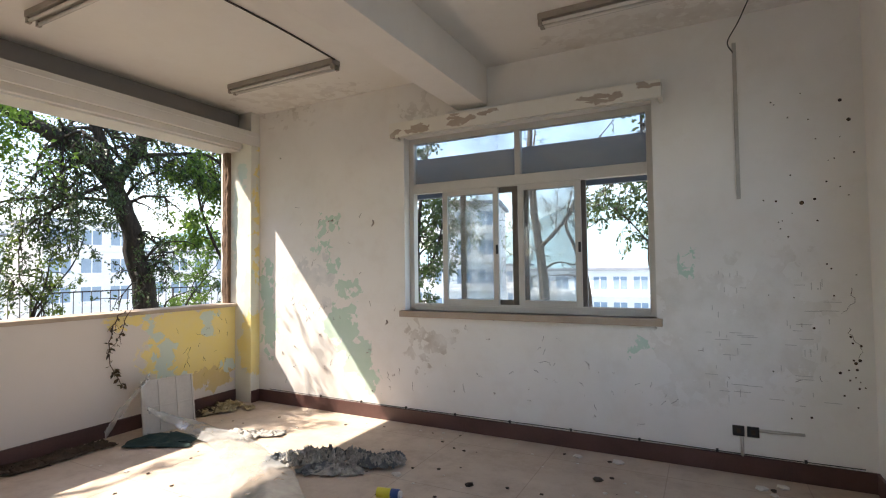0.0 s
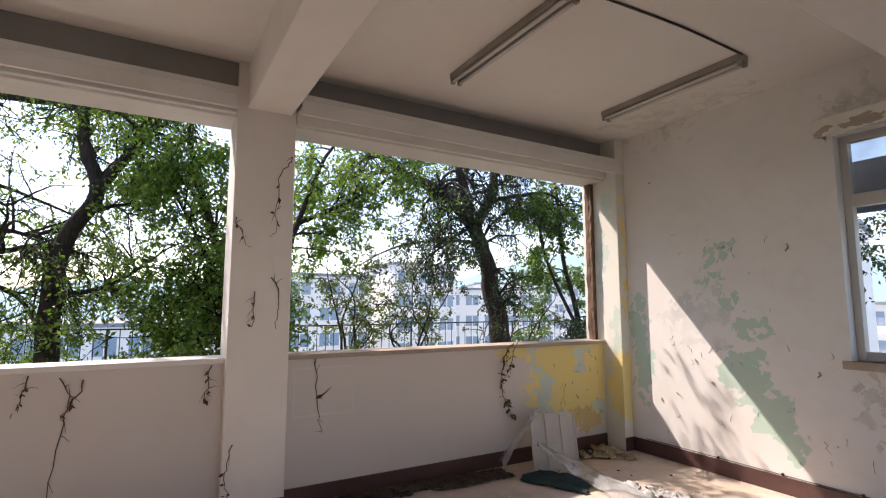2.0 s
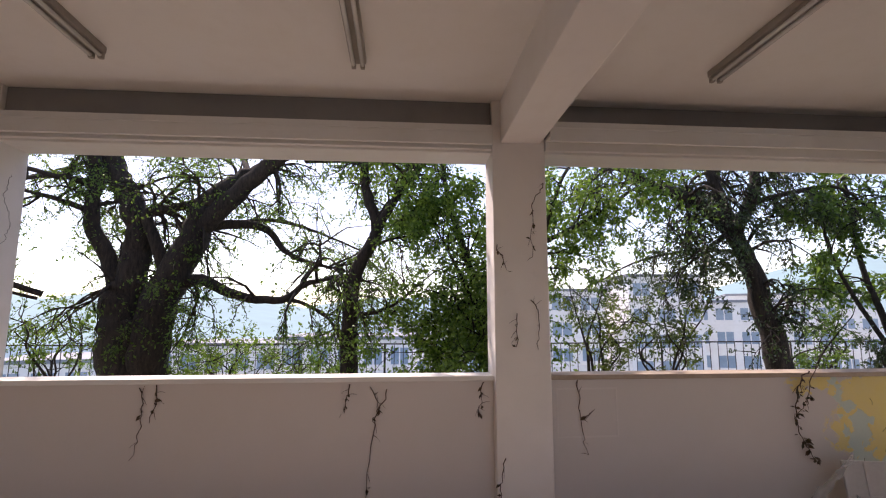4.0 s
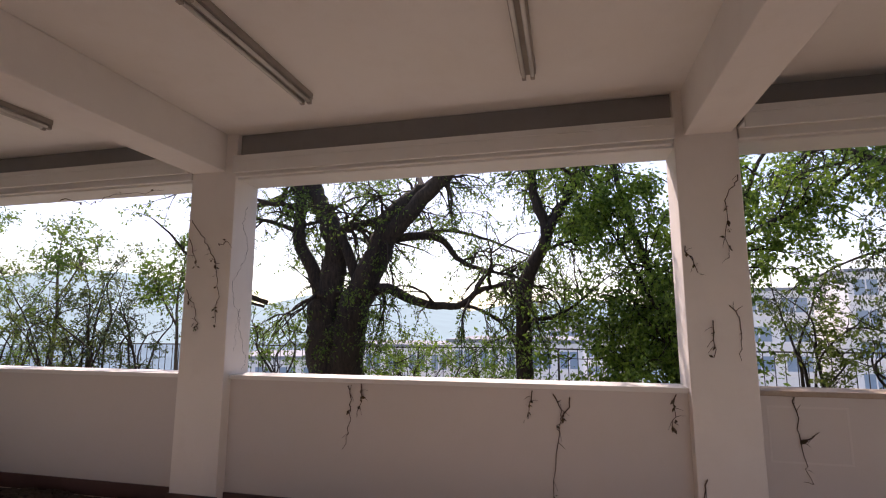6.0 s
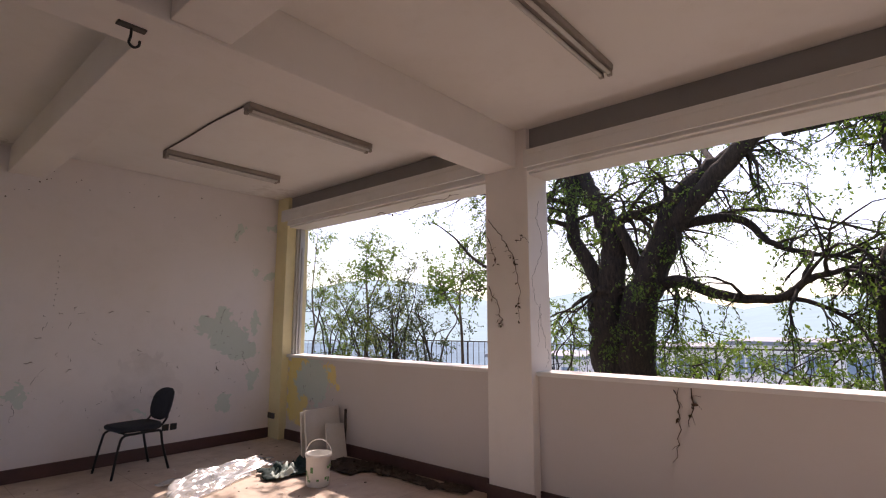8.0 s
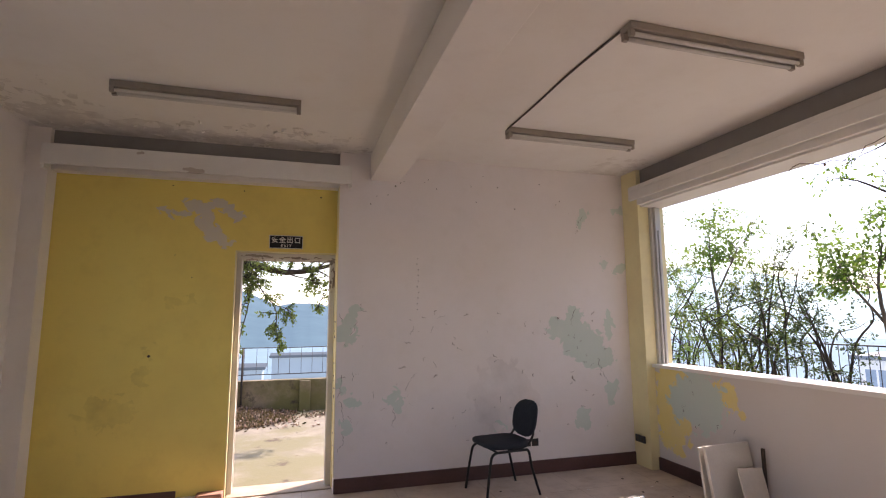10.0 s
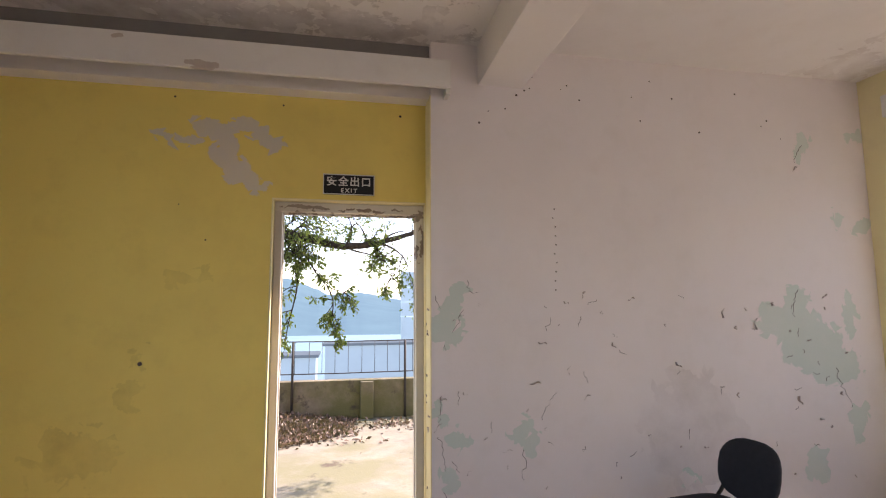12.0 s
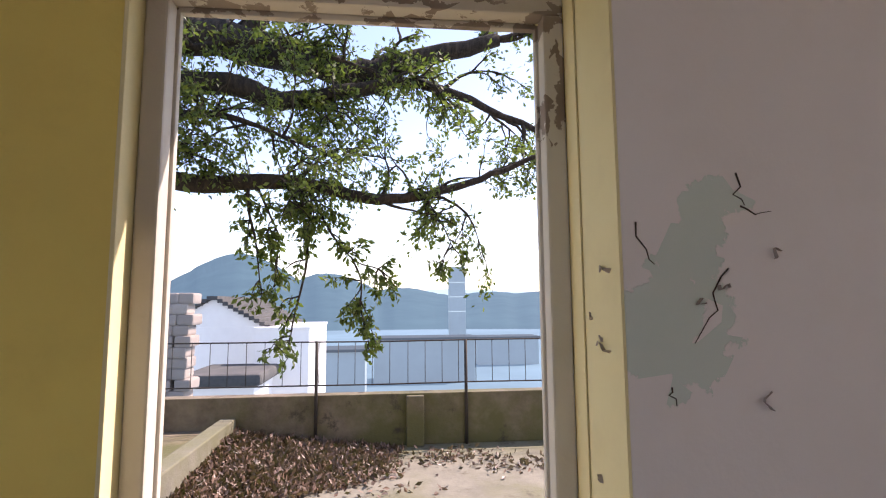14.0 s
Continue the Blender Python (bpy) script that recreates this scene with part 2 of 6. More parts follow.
frame_paint = plaster("door_frame_paint", (0.64, 0.60, 0.53), (0.42, 0.36, 0.29), [((0.15, 0.09, 0.06), [(-0.35, -7.16, 2.10, 0.16, 0.2, 0.012), (-0.75, -7.16, 2.09, 0.2, 0.2, 0.010), (-1.04, -7.16, 1.92, 0.012, 0.2, 0.12), (-1.02, -7.16, 2.08, 0.05, 0.2, 0.02)])], wobble=0.03, grime=0.45)
lamp_metal = simple("lamp_body_enamel", (0.24, 0.21, 0.18), (0.38, 0.34, 0.30), 5.0, 0.5, relief=0.1)
tube_glass = simple("lamp_tube", (0.62, 0.60, 0.57), (0.74, 0.72, 0.68), 5.0, 0.25, relief=0.02)
black_plastic = simple("black_plastic", (0.012, 0.012, 0.013), (0.03, 0.028, 0.027), 8.0, 0.5, relief=0.1)


def glass_material(name, tint=(0.93, 0.96, 0.97)):
    m, nt, p = nodes_of(name)
    nt.nodes.remove(p)
    fres = node(nt, "ShaderNodeFresnel", IOR=1.45)
    clear, gloss, dust = node(nt, "ShaderNodeBsdfTransparent", Color=(*tint, 1)), node(nt, "ShaderNodeBsdfGlossy", Roughness=0.03), node(nt, "ShaderNodeBsdfDiffuse", Color=(0.6, 0.6, 0.58, 1))
    co = nt.nodes.new("ShaderNodeTexCoord").outputs["Object"]
    film = calc(nt, "MULTIPLY", ramp(nt, noise_at(nt, co, 2.5, 6, 0.7), (0, 0, 0), (1, 1, 1), 0.3, 0.75), 0.42)
    a, b = nt.nodes.new("ShaderNodeMixShader"), nt.nodes.new("ShaderNodeMixShader")
    nt.links.new(film, a.inputs[0]); nt.links.new(clear.outputs[0], a.inputs[1]); nt.links.new(dust.outputs[0], a.inputs[2])
    nt.links.new(fres.outputs[0], b.inputs[0]); nt.links.new(a.outputs[0], b.inputs[1]); nt.links.new(gloss.outputs[0], b.inputs[2])
    nt.links.new(b.outputs[0], nt.nodes["Material Output"].inputs["Surface"])
    return m


pane_glass = glass_material("pane_glass")


def floor_material():
    m, nt, p = nodes_of("floor_dusty_tiles")
    co = nt.nodes.new("ShaderNodeTexCoord").outputs["Object"]
    big, mid, fine = noise_at(nt, co, 0.8, 6, 0.6), noise_at(nt, co, 4.0, 6, 0.7), noise_at(nt, co, 60.0, 3)
    col = ramp(nt, big, (0.44, 0.34, 0.26), (0.60, 0.50, 0.41), 0.35, 0.65)
    col = mixc(nt, calc(nt, "MULTIPLY", ramp(nt, mid, (0, 0, 0), (1, 1, 1), 0.45, 0.7), 0.5), col, (0.30, 0.22, 0.17))
    col = mixc(nt, calc(nt, "MULTIPLY", fine, 0.25), col, (0.58, 0.50, 0.42))
    br = nt.nodes.new("ShaderNodeTexBrick")
    br.offset = 0.0
    for k, v in (("Scale", 1.0), ("Brick Width", 0.8), ("Row Height", 0.8), ("Mortar Size", 0.004), ("Mortar Smooth", 0.3)):
        br.inputs[k].default_value = v
    nt.links.new(co, br.inputs["Vector"])
    col = mixc(nt, calc(nt, "MULTIPLY", br.outputs["Fac"], 0.35), col, (0.2, 0.14, 0.1))
    nt.links.new(col, p.inputs["Base Color"])
    nt.links.new(ramp(nt, mid, (0.5, 0.5, 0.5), (0.85, 0.85, 0.85), 0.3, 0.7), p.inputs["Roughness"])
    bump(nt, p, calc(nt, "SUBTRACT", mid, calc(nt, "MULTIPLY", br.outputs["Fac"], 0.5)), 0.2, 0.004)
    return m


floor_paint = floor_material()


# ---- mesh helpers ----
def finish(name, bm, material, smooth=False):
    me = bpy.data.meshes.new(name)
    bmesh.ops.recalc_face_normals(bm, faces=bm.faces)
    for f in bm.faces:
        f.smooth = smooth
    bm.to_mesh(me)
    bm.free()
    me.materials.append(material)
    return me


def part(name, bm, material, parent=None, label="", smooth=False):
    ob = new(name, finish(name, bm, material, smooth))
    if parent is not None:
        ob.parent = parent
    if label:
        ob["label"] = label
    return ob


def thing(name, label, category, group="", kind="", at=None):
    ob = new(name)
    if at is not None:
        ob.matrix_world = at
    return tagged(ob, label, category, group, kind)


def bx(bm, x0, y0, z0, x1, y1, z1, bevel=0.0):
    r = bmesh.ops.create_cube(bm, size=1.0)
    for v in r["verts"]:
        v.co = Vector((x0 + (v.co.x + 0.5) * (x1 - x0), y0 + (v.co.y + 0.5) * (y1 - y0), z0 + (v.co.z + 0.5) * (z1 - z0)))
    if bevel:
        es = {e for v in r["verts"] for e in v.link_edges}
        bmesh.ops.bevel(bm, geom=list(es), offset=bevel, segments=2, affect="EDGES", profile=0.6)
    return bm


def box(x0, y0, z0, x1, y1, z1, bevel=0.004):
    return bx(bmesh.new(), x0, y0, z0, x1, y1, z1, bevel)


def tube(bm, pts, radii, seg=8, cap=True):
    """A swept tube along points; radii is one number or one for each point."""
    pts = [Vector(p) for p in pts]
    if isinstance(radii, (int, float)):
        radii = [radii] * len(pts)
    rings, ref = [], None
    for i, p in enumerate(pts):
        d = (pts[min(i + 1, len(pts) - 1)] - pts[max(i - 1, 0)]).normalized()
        if ref is None:
            ref = d.orthogonal().normalized()
        ref = (ref - d * ref.dot(d)).normalized()
        side = d.cross(ref)
        rings.append([bm.verts.new(p + (ref * math.cos(2 * math.pi * k / seg) + side * math.sin(2 * math.pi * k / seg)) * radii[i]) for k in range(seg)])
    for a, b in zip(rings, rings[1:]):
        for k in range(seg):
            bm.faces.new((a[k], a[(k + 1) % seg], b[(k + 1) % seg], b[k]))
    if cap:
        bm.faces.new(rings[0][::-1])
        bm.faces.new(rings[-1])
    return bm


def solid(name, bm, material, label, category, kind="structure", group=""):
    return tagged(part(name, bm, material), label, category, group, kind)


# ---- the room ----
CEIL = 3.12
EAST_N, EAST_S = 1.17, 1.46
WEST = -4.20          # faces of the pillars
PARAPET = -4.30       # inner face of the low wall
OUT = -4.50           # outer face of the west side
HEAD = 2.73           # top of the west openings
SILL = 1.05
P1, P2 = (0.535, 0.94), (-3.425, -2.985)
PIER_N, PIER_S = 4.16, -6.68
PIERX = -4.06
YEL = -7.11

fl = bmesh.new()
bx(fl, OUT, -7.36, -0.15, 1.75, 4.55, 0.0)
solid("floor", fl, floor_paint, "dusty beige tiled floor of the empty room", "floor")
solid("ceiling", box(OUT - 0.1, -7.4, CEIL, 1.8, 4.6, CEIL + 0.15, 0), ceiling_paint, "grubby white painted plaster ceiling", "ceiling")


def wall_with_holes(x0, x1, z0, z1, holes, place):
    """Boxes round rectangular holes (u0, v0, u1, v1); place(u0, v0, u1, v1) gives the corners of a box."""
    bm = bmesh.new()
    us = sorted({x0, x1, *[h[0] for h in holes], *[h[2] for h in holes]})
    for a, b in zip(us, us[1:]):
        cut = sorted((h[1], h[3]) for h in holes if h[0] <= a + 1e-6 and h[2] >= b - 1e-6)
        z = z0
        for lo, hi in cut:
            if lo > z + 1e-6:
                bx(bm, *place(a, z, b, lo))
            z = hi
        if z1 > z + 1e-6:
            bx(bm, *place(a, z, b, z1))
    bmesh.ops.remove_doubles(bm, verts=bm.verts, dist=1e-5)
    return bm


WX0, WX1, WZ0, WZ1 = -2.2, -0.06, 1.02, 2.62
solid("wall_north", wall_with_holes(-4.5, 1.6, 0, CEIL, [(WX0, WZ0, WX1, WZ1)], lambda a, c, b, d: (a, N, c, b, N + 0.24, d)),
      wall_n_paint, "white plaster wall with mint green paint showing through peeled patches", "wall")
# The holes in both east walls are out of view, added to let fill light in.
solid("wall_east_1", wall_with_holes(0.6, N, 0, CEIL, [(0.9, 0.85, 3.5, 2.7)], lambda a, c, b, d: (EAST_N, a, c, EAST_N + 0.25, b, d)), pillar_paint, "plain off-white plaster wall with an unseen hole added for fill light", "wall")
solid("wall_east_2", wall_with_holes(-7.11, 0.6, 0, CEIL, [(-5.7, 0.95, -3.7, 2.5)], lambda a, c, b, d: (EAST_S, a, c, EAST_S + 0.25, b, d)), pillar_paint, "plain off-white plaster wall with an unseen hole added for fill light", "wall")
solid("wall_south_1", box(-4.5, S - 0.42, 0, -1.065, S, CEIL, 0), wall_s_paint, "off-white plaster wall with cracked paint and pale green patches", "wall")
solid("pier_southeast", box(1.30, S - 0.42, 0, EAST_S + 0.25, S, CEIL, 0), pillar_paint, "white plastered pier beside the yellow wall", "wall")
DX0, DX1, DZ = -1.058, -0.150, 2.158
DHEAD = 2.088        # underside of the door head
solid("wall_south_2", wall_with_holes(-1.065, 1.30, 0, 2.78, [(DX0, 0.0, DX1, DZ)], lambda a, c, b, d: (a, YEL - 0.25, c, b, YEL, d)),
      yellow_paint, "mustard yellow painted wall with a peeled patch", "wall")
solid("lintel_south", box(-1.065, YEL - 0.25, 2.78, 1.30, S - 0.06, 2.86, 0), beam_paint, "white plastered lintel over the yellow wall", "beam")
solid("lintel_band_south", box(-1.065, YEL - 0.25, 2.86, 1.30, S - 0.06, CEIL, 0), lintel_dark_grey, "dark band over the curtain box, shade put into its colour", "beam")

# west side: pillars, corner piers, low walls, lintels
for a, b in (P1, P2):
    solid("pillar", box(OUT - 0.03, a, 0, WEST, b, CEIL, 0.008), pillar_paint, "white plastered concrete pillar with dry creeper on it", "pillar", group="pillars of the west side")
solid("pier_northwest", box(OUT - 0.03, PIER_N, 0, PIERX, N, CEIL, 0.006), pier_n_paint, "corner pier with yellow, mint and white paint layers", "wall")
solid("pier_southwest", box(OUT - 0.03, S, 0, PIERX - 0.14, PIER_S, CEIL, 0.006), cream_paint, "corner pier painted cream yellow", "wall")
BAYS = [(P1[1], PIER_N), (P2[1], P1[0]), (PIER_S, P2[0])]
for i, (a, b) in enumerate(BAYS, 1):
    solid("parapet_%d" % i, box(OUT, a, 0, PARAPET, b, SILL - 0.035, 0), west_paint, "low white plastered wall under the open window bay", "wall")
    solid("window_sill_%d" % i, box(OUT - 0.03, a, SILL - 0.035, PARAPET + 0.035, b, SILL, 0.006), bare_wood if i == 1 else pelmet_paint, "painted concrete sill, chipped along its edge", "sill")
    solid("lintel_%d" % i, box(OUT, a, HEAD, WEST - 0.05, b, CEIL - 0.0, 0.004), lintel_dark_grey, "dark grey lintel over the open bay", "beam")
    solid("soffit_%d" % i, box(OUT - 0.02, a, HEAD - 0.022, WEST - 0.03, b, HEAD - 0.002, 0.004), pelmet_paint, "flaking white soffit of the open bay", "beam")
    pel = thing("pelmet", "long white painted wooden curtain box, paint flaking", "pelmet", "curtain boxes over the bays")
    e0, e1 = a + 0.005, b - 0.005
    front, low = WEST + 0.065, (2.755, 2.748, 2.778)[i - 1]
    if i == 1:
        e1, front = N - 0.004, WEST + 0.15
        part("end_board", box(PIERX + 0.002, PIER_N - 0.03, low + 0.03, front - 0.03, PIER_N - 0.01, low + 0.13, 0.003), pelmet_paint, pel)
    if i == 3:
        e0 = a - 0.06
    part("fascia", box(front - 0.03, e0, low, front, e1, low + 0.15, 0.004), pelmet_paint, pel)
    part("batten", box(front, e0 + 0.01, low + 0.098, front + 0.008, e1 - 0.01, low + 0.112, 0.002), pelmet_paint, pel)
    part("lower_board", box(WEST - 0.05, a + 0.005, 2.728, WEST + 0.01, b - 0.005, 2.80, 0.004), pelmet_paint, pel)
    part("top_board", box(WEST - 0.05, a + 0.005, 2.80, front - 0.03, b - 0.005, 2.82, 0.003), pelmet_paint, pel)

# beams
for a, b in ((0.60, 0.906), (-3.42, -3.095)):
    solid("beam_cross", box(WEST - 0.02, a, 2.783, EAST_S + 0.1, b, CEIL, 0.008), beam_paint, "white plastered ceiling beam", "beam", group="cross beams")
for a, b, z in ((0.906, N, 2.79), (-3.095, 0.60, 2.80), (S, -3.42, 2.865)):
    solid("beam_long", box(-1.64, a, z, -1.355, b, CEIL, 0.006), beam_paint, "long white plastered ceiling beam", "beam", group="long beams")

# skirting
SK = 0.125
sk = [("skirting_north", (-4.06, N - 0.018, 0, EAST_N, N, SK)), ("skirting_east", (EAST_N - 0.018, 0.6, 0, EAST_N, N - 0.02, SK)),
      ("skirting_south", (-4.2, S, 0, -1.065, S + 0.018, SK)), ("skirting_pier", (PIERX, PIER_N, 0, PIERX + 0.015, N - 0.02, SK))]
for i, (a, b) in enumerate(BAYS, 1):
    sk.append(("skirting_west_%d" % i, (PARAPET, a + 0.002, 0, PARAPET + 0.018, b - 0.002, SK)))
for a, b in (P1, P2):
    sk.append(("skirting_pillar", (WEST, a - 0.015, 0, WEST + 0.015, b + 0.015, SK - 0.01)))
for nm, c in sk:
    solid(nm, box(*c, 0.004), skirting_paint, "dark red-brown painted skirting", "skirting")


def strip_lamp(x0, y0, length, group):
    """A ceiling batten with two tubes, along x."""
    lamp = thing("ceiling_lamp", "dead twin-tube fluorescent batten, grubby enamel", "ceiling lamp", group, at=pose(x0, y0, CEIL))
    part("body", box(0, -0.05, -0.045, length, 0.05, 0, 0.006), lamp_metal, lamp)
    for s in (-1, 1):
        bm = tube(bmesh.new(), [(0.03, s * 0.028, -0.066), (length - 0.03, s * 0.028, -0.066)], 0.013, 10)
        part("tube", bm, tube_glass, lamp, "dusty glass tube", True)
        for e in (0.0, length - 0.03):
            part("socket", box(e, s * 0.028 - 0.014, -0.082, e + 0.03, s * 0.028 + 0.014, -0.045, 0.004), lamp_metal, lamp)
    return lamp


first = strip_lamp(-3.60, 3.52, 1.23, "ceiling lamps")
for x, y in ((-3.64, 1.97), (-3.64, -0.43), (-3.64, -2.02), (-3.59, -4.335), (-3.59, -5.93), (-0.70, 3.63), (-0.68, -5.87), (-0.70, -4.30)):
    copy_thing(first, pose(x, y, CEIL))

# north window
iron_grey = simple("bracket_iron", (0.06, 0.055, 0.05), (0.12, 0.10, 0.09), 8.0, 0.7, 0.3)
win = thing("window_1", "grey aluminium sliding window with clear dusty panes", "window", kind="structure")
YF = N + 0.09
FR = 0.05


def bar(name, x0, z0, x1, z1, y0=YF, y1=YF + 0.07, parent=win, mat=alu):
    return part(name, box(x0, y0, z0, x1, y1, z1, 0.004), mat, parent)


frame_ob = bar("window_frame", WX0, WZ0, WX0 + FR, WZ1)
for c in ((WX1 - FR, WZ0, WX1, WZ1), (WX0 + FR, WZ0, WX1 - FR, WZ0 + FR), (WX0 + FR, WZ1 - FR, WX1 - FR, WZ1), (WX0 + FR, 2.10, WX1 - FR, 2.19), (-1.155, 2.19, -1.105, WZ1 - FR)):
    bar("window_frame", *c)


def pane(x0, z0, x1, z1, y, parent):
    ob = part("pane", box(x0, y - 0.002, z0, x1, y + 0.002, z1, 0), pane_glass, parent)
    ob.visible_shadow = False


pane(WX0 + FR, 2.19, -1.155, WZ1 - FR, YF + 0.035, win)
pane(-1.105, 2.19, WX1 - FR, WZ1 - FR, YF + 0.035, win)
# Darker copy for the rear sashes, their grime and shade in one colour.
alu_dark = simple("window_aluminium_grime_shade", (0.10, 0.09, 0.08), (0.20, 0.18, 0.16), 6.0, 0.6, 0.2, relief=0.1)
for x0, x1, y, mat in ((-1.855, -1.315, YF + 0.010, alu), (-1.690, -1.150, YF + 0.044, alu_dark), (-1.135, -0.610, YF + 0.010, alu), (-1.105, -0.575, YF + 0.044, alu_dark)):
    sash = part("sash", box(x0, y, 1.07, x0 + 0.048, y + 0.028, 2.10, 0.003), mat, win)
    for c in ((x1 - 0.048, 1.07, x1, 2.10), (x0 + 0.048, 1.07, x1 - 0.048, 1.125), (x0 + 0.048, 2.055, x1 - 0.048, 2.10)):
        part("sash_rail", box(c[0], y, c[1], c[2], y + 0.028, c[3], 0.003), mat, sash)
    pane(x0 + 0.048, 1.125, x1 - 0.048, 2.055, y + 0.014, sash)
for k in range(2):
    part("track", box(WX0 + FR, YF + 0.006 + 0.034 * k, 1.07, WX1 - FR, YF + 0.010 + 0.034 * k, 1.082, 0.001), alu, win)
for x in (-1.325, -0.622):
    part("latch", box(x - 0.010, YF - 0.006, 1.52, x + 0.010, YF + 0.010, 1.60, 0.003), black_plastic, win, "black sash latch")
solid("window_ledge", box(WX0 - 0.04, N - 0.045, 0.965, WX1 + 0.04, N + 0.09, 1.02, 0.005), bare_wood, "bare weathered wooden window ledge", "sill")
pel = thing("pelmet", "white painted wooden pelmet with paint flaked off in patches", "pelmet")
part("fascia", box(-2.26, N - 0.16, 2.59, 0.02, N - 0.135, 2.72, 0.004), pelmet_old, pel)
part("top_board", box(-2.26, N - 0.135, 2.70, 0.02, N, 2.72, 0.003), pelmet_old, pel)
for x in (-2.26, -0.005):
    part("end_board", box(x, N - 0.135, 2.59, x + 0.025, N, 2.70, 0.003), pelmet_old, pel)

solid("rain_canopy", box(WX0 - 0.5, N + 0.42, 2.10, WX1 + 0.5, N + 0.47, 2.50, 0.006), simple("canopy_slate", (0.10, 0.125, 0.16), (0.17, 0.20, 0.24), 2.0, 0.6), "dark slate-blue rain canopy board outside the window", "canopy")
for x in (-2.4, -1.1, 0.1):
    solid("canopy_bracket", box(x, N + 0.24, 2.11, x + 0.03, N + 0.42, 2.14, 0.003), iron_grey, "iron bracket of the rain canopy", "bracket")

# south door frame
door = thing("door_1", "empty door frame with worn cream paint, no leaf", "door frame", kind="structure")
for c in ((DX0 + 0.002, 0, DX0 + 0.050, DHEAD), (DX1 - 0.057, 0, DX1 - 0.011, DHEAD), (DX0 + 0.002, DHEAD, DX1 - 0.011, DZ - 0.010)):
    head = c[1] > 1
    part("frame_head" if head else "frame_post", box(c[0], YEL - 0.10, c[1], c[2], YEL - 0.055, c[3], 0.006), frame_paint, door)
    if head:
        part("stop", box(DX0 + 0.052, YEL - 0.118, DHEAD - 0.012, DX1 - 0.055, YEL - 0.10, DHEAD + 0.01, 0.003), frame_paint, door)
    else:
        x = c[2] - 0.008 if c[0] < -0.6 else c[0] - 0.006
        part("stop", box(x, YEL - 0.118, 0, x + 0.014, YEL - 0.10, DHEAD, 0.003), frame_paint, door)
part("reveal_lining", box(DX1 - 0.010, YEL - 0.24, 0.0, DX1 - 0.001, YEL + 0.004, DZ - 0.010, 0.002), cream_paint, door, "cream painted lining of the door opening")
part("reveal_lining", box(DX0 + 0.002, YEL - 0.24, DZ - 0.009, DX1 - 0.001, YEL + 0.004, DZ - 0.001, 0.002), cream_paint, door, "cream painted lining of the door opening")
part("reveal_lining", box(DX0 + 0.0003, YEL - 0.054, 0.0, DX0 + 0.003, YEL + 0.006, DZ - 0.010, 0), cream_paint, door, "cream painted lining of the door opening")
solid("door_reveal", box(-1.065, YEL - 0.002, 0.13, -1.0595, S - 0.002, 2.78, 0), cream_paint, "cream-yellow painted side of the white pier", "wall")
solid("threshold", box(-1.06, YEL - 0.25, 0.0, -0.17, YEL + 0.03, 0.012, 0.004), bare_wood, "worn low door threshold", "threshold")
# what is left of the frames in the open bays
rng = random.Random(19)
bm = bmesh.new()
for u, w in ((OUT + 0.05, 0.045), (OUT + 0.10, 0.03)):
    n = 26
    rows = []
    for k in range(n + 1):
        z = SILL + (HEAD - 0.028 - SILL) * k / n
        y0 = PIER_N - 0.046 + 0.014 * noise.noise(Vector((z * 5, u * 40, 1))) + rng.gauss(0, 0.003)
        j = 0.010 * noise.noise(Vector((z * 7, u * 30, 5)))
        rows.append([bm.verts.new(p) for p in ((u + j, y0, z), (u + w + j, y0 + rng.gauss(0, 0.004), z), (u + w, PIER_N - 0.002, z), (u, PIER_N - 0.002, z))])
    for p, q in zip(rows, rows[1:]):
        for k in range(4):
            bm.faces.new((p[k], p[(k + 1) % 4], q[(k + 1) % 4], q[k]))
    bm.faces.new(rows[0][::-1])
    bm.faces.new(rows[-1])
solid("frame_remnant_north", bm, rotten_wood, "rotten splintered brown wooden window post", "window frame")
fr = thing("frame_remnant_south", "bent grey aluminium window jamb left in the bay", "window frame", kind="structure")
part("jamb", box(OUT + 0.05, PIER_S + 0.002, SILL, OUT + 0.17, PIER_S + 0.04, HEAD - 0.03, 0.004), alu, fr)
part("channel", box(OUT + 0.08, PIER_S + 0.04, SILL, OUT + 0.10, PIER_S + 0.065, 2.45, 0.003), alu, fr)
part("channel", box(OUT + 0.13, PIER_S + 0.04, SILL, OUT + 0.145, PIER_S + 0.075, HEAD - 0.03, 0.003), alu, fr)
pel = thing("pelmet", "white painted curtain box over the yellow wall", "pelmet")
part("fascia", box(-1.165, S + 0.09, 2.785, 1.315, S + 0.115, 2.955, 0.004), pelmet_south, pel)
part("top_board", box(-1.165, S + 0.002, 2.935, 1.315, S + 0.09, 2.955, 0.003), pelmet_paint, pel)
for x in (-1.165, 1.29):
    part("end_board", box(x, S + 0.002, 2.755, x + 0.025, S + 0.09, 2.935, 0.003), pelmet_paint, pel)
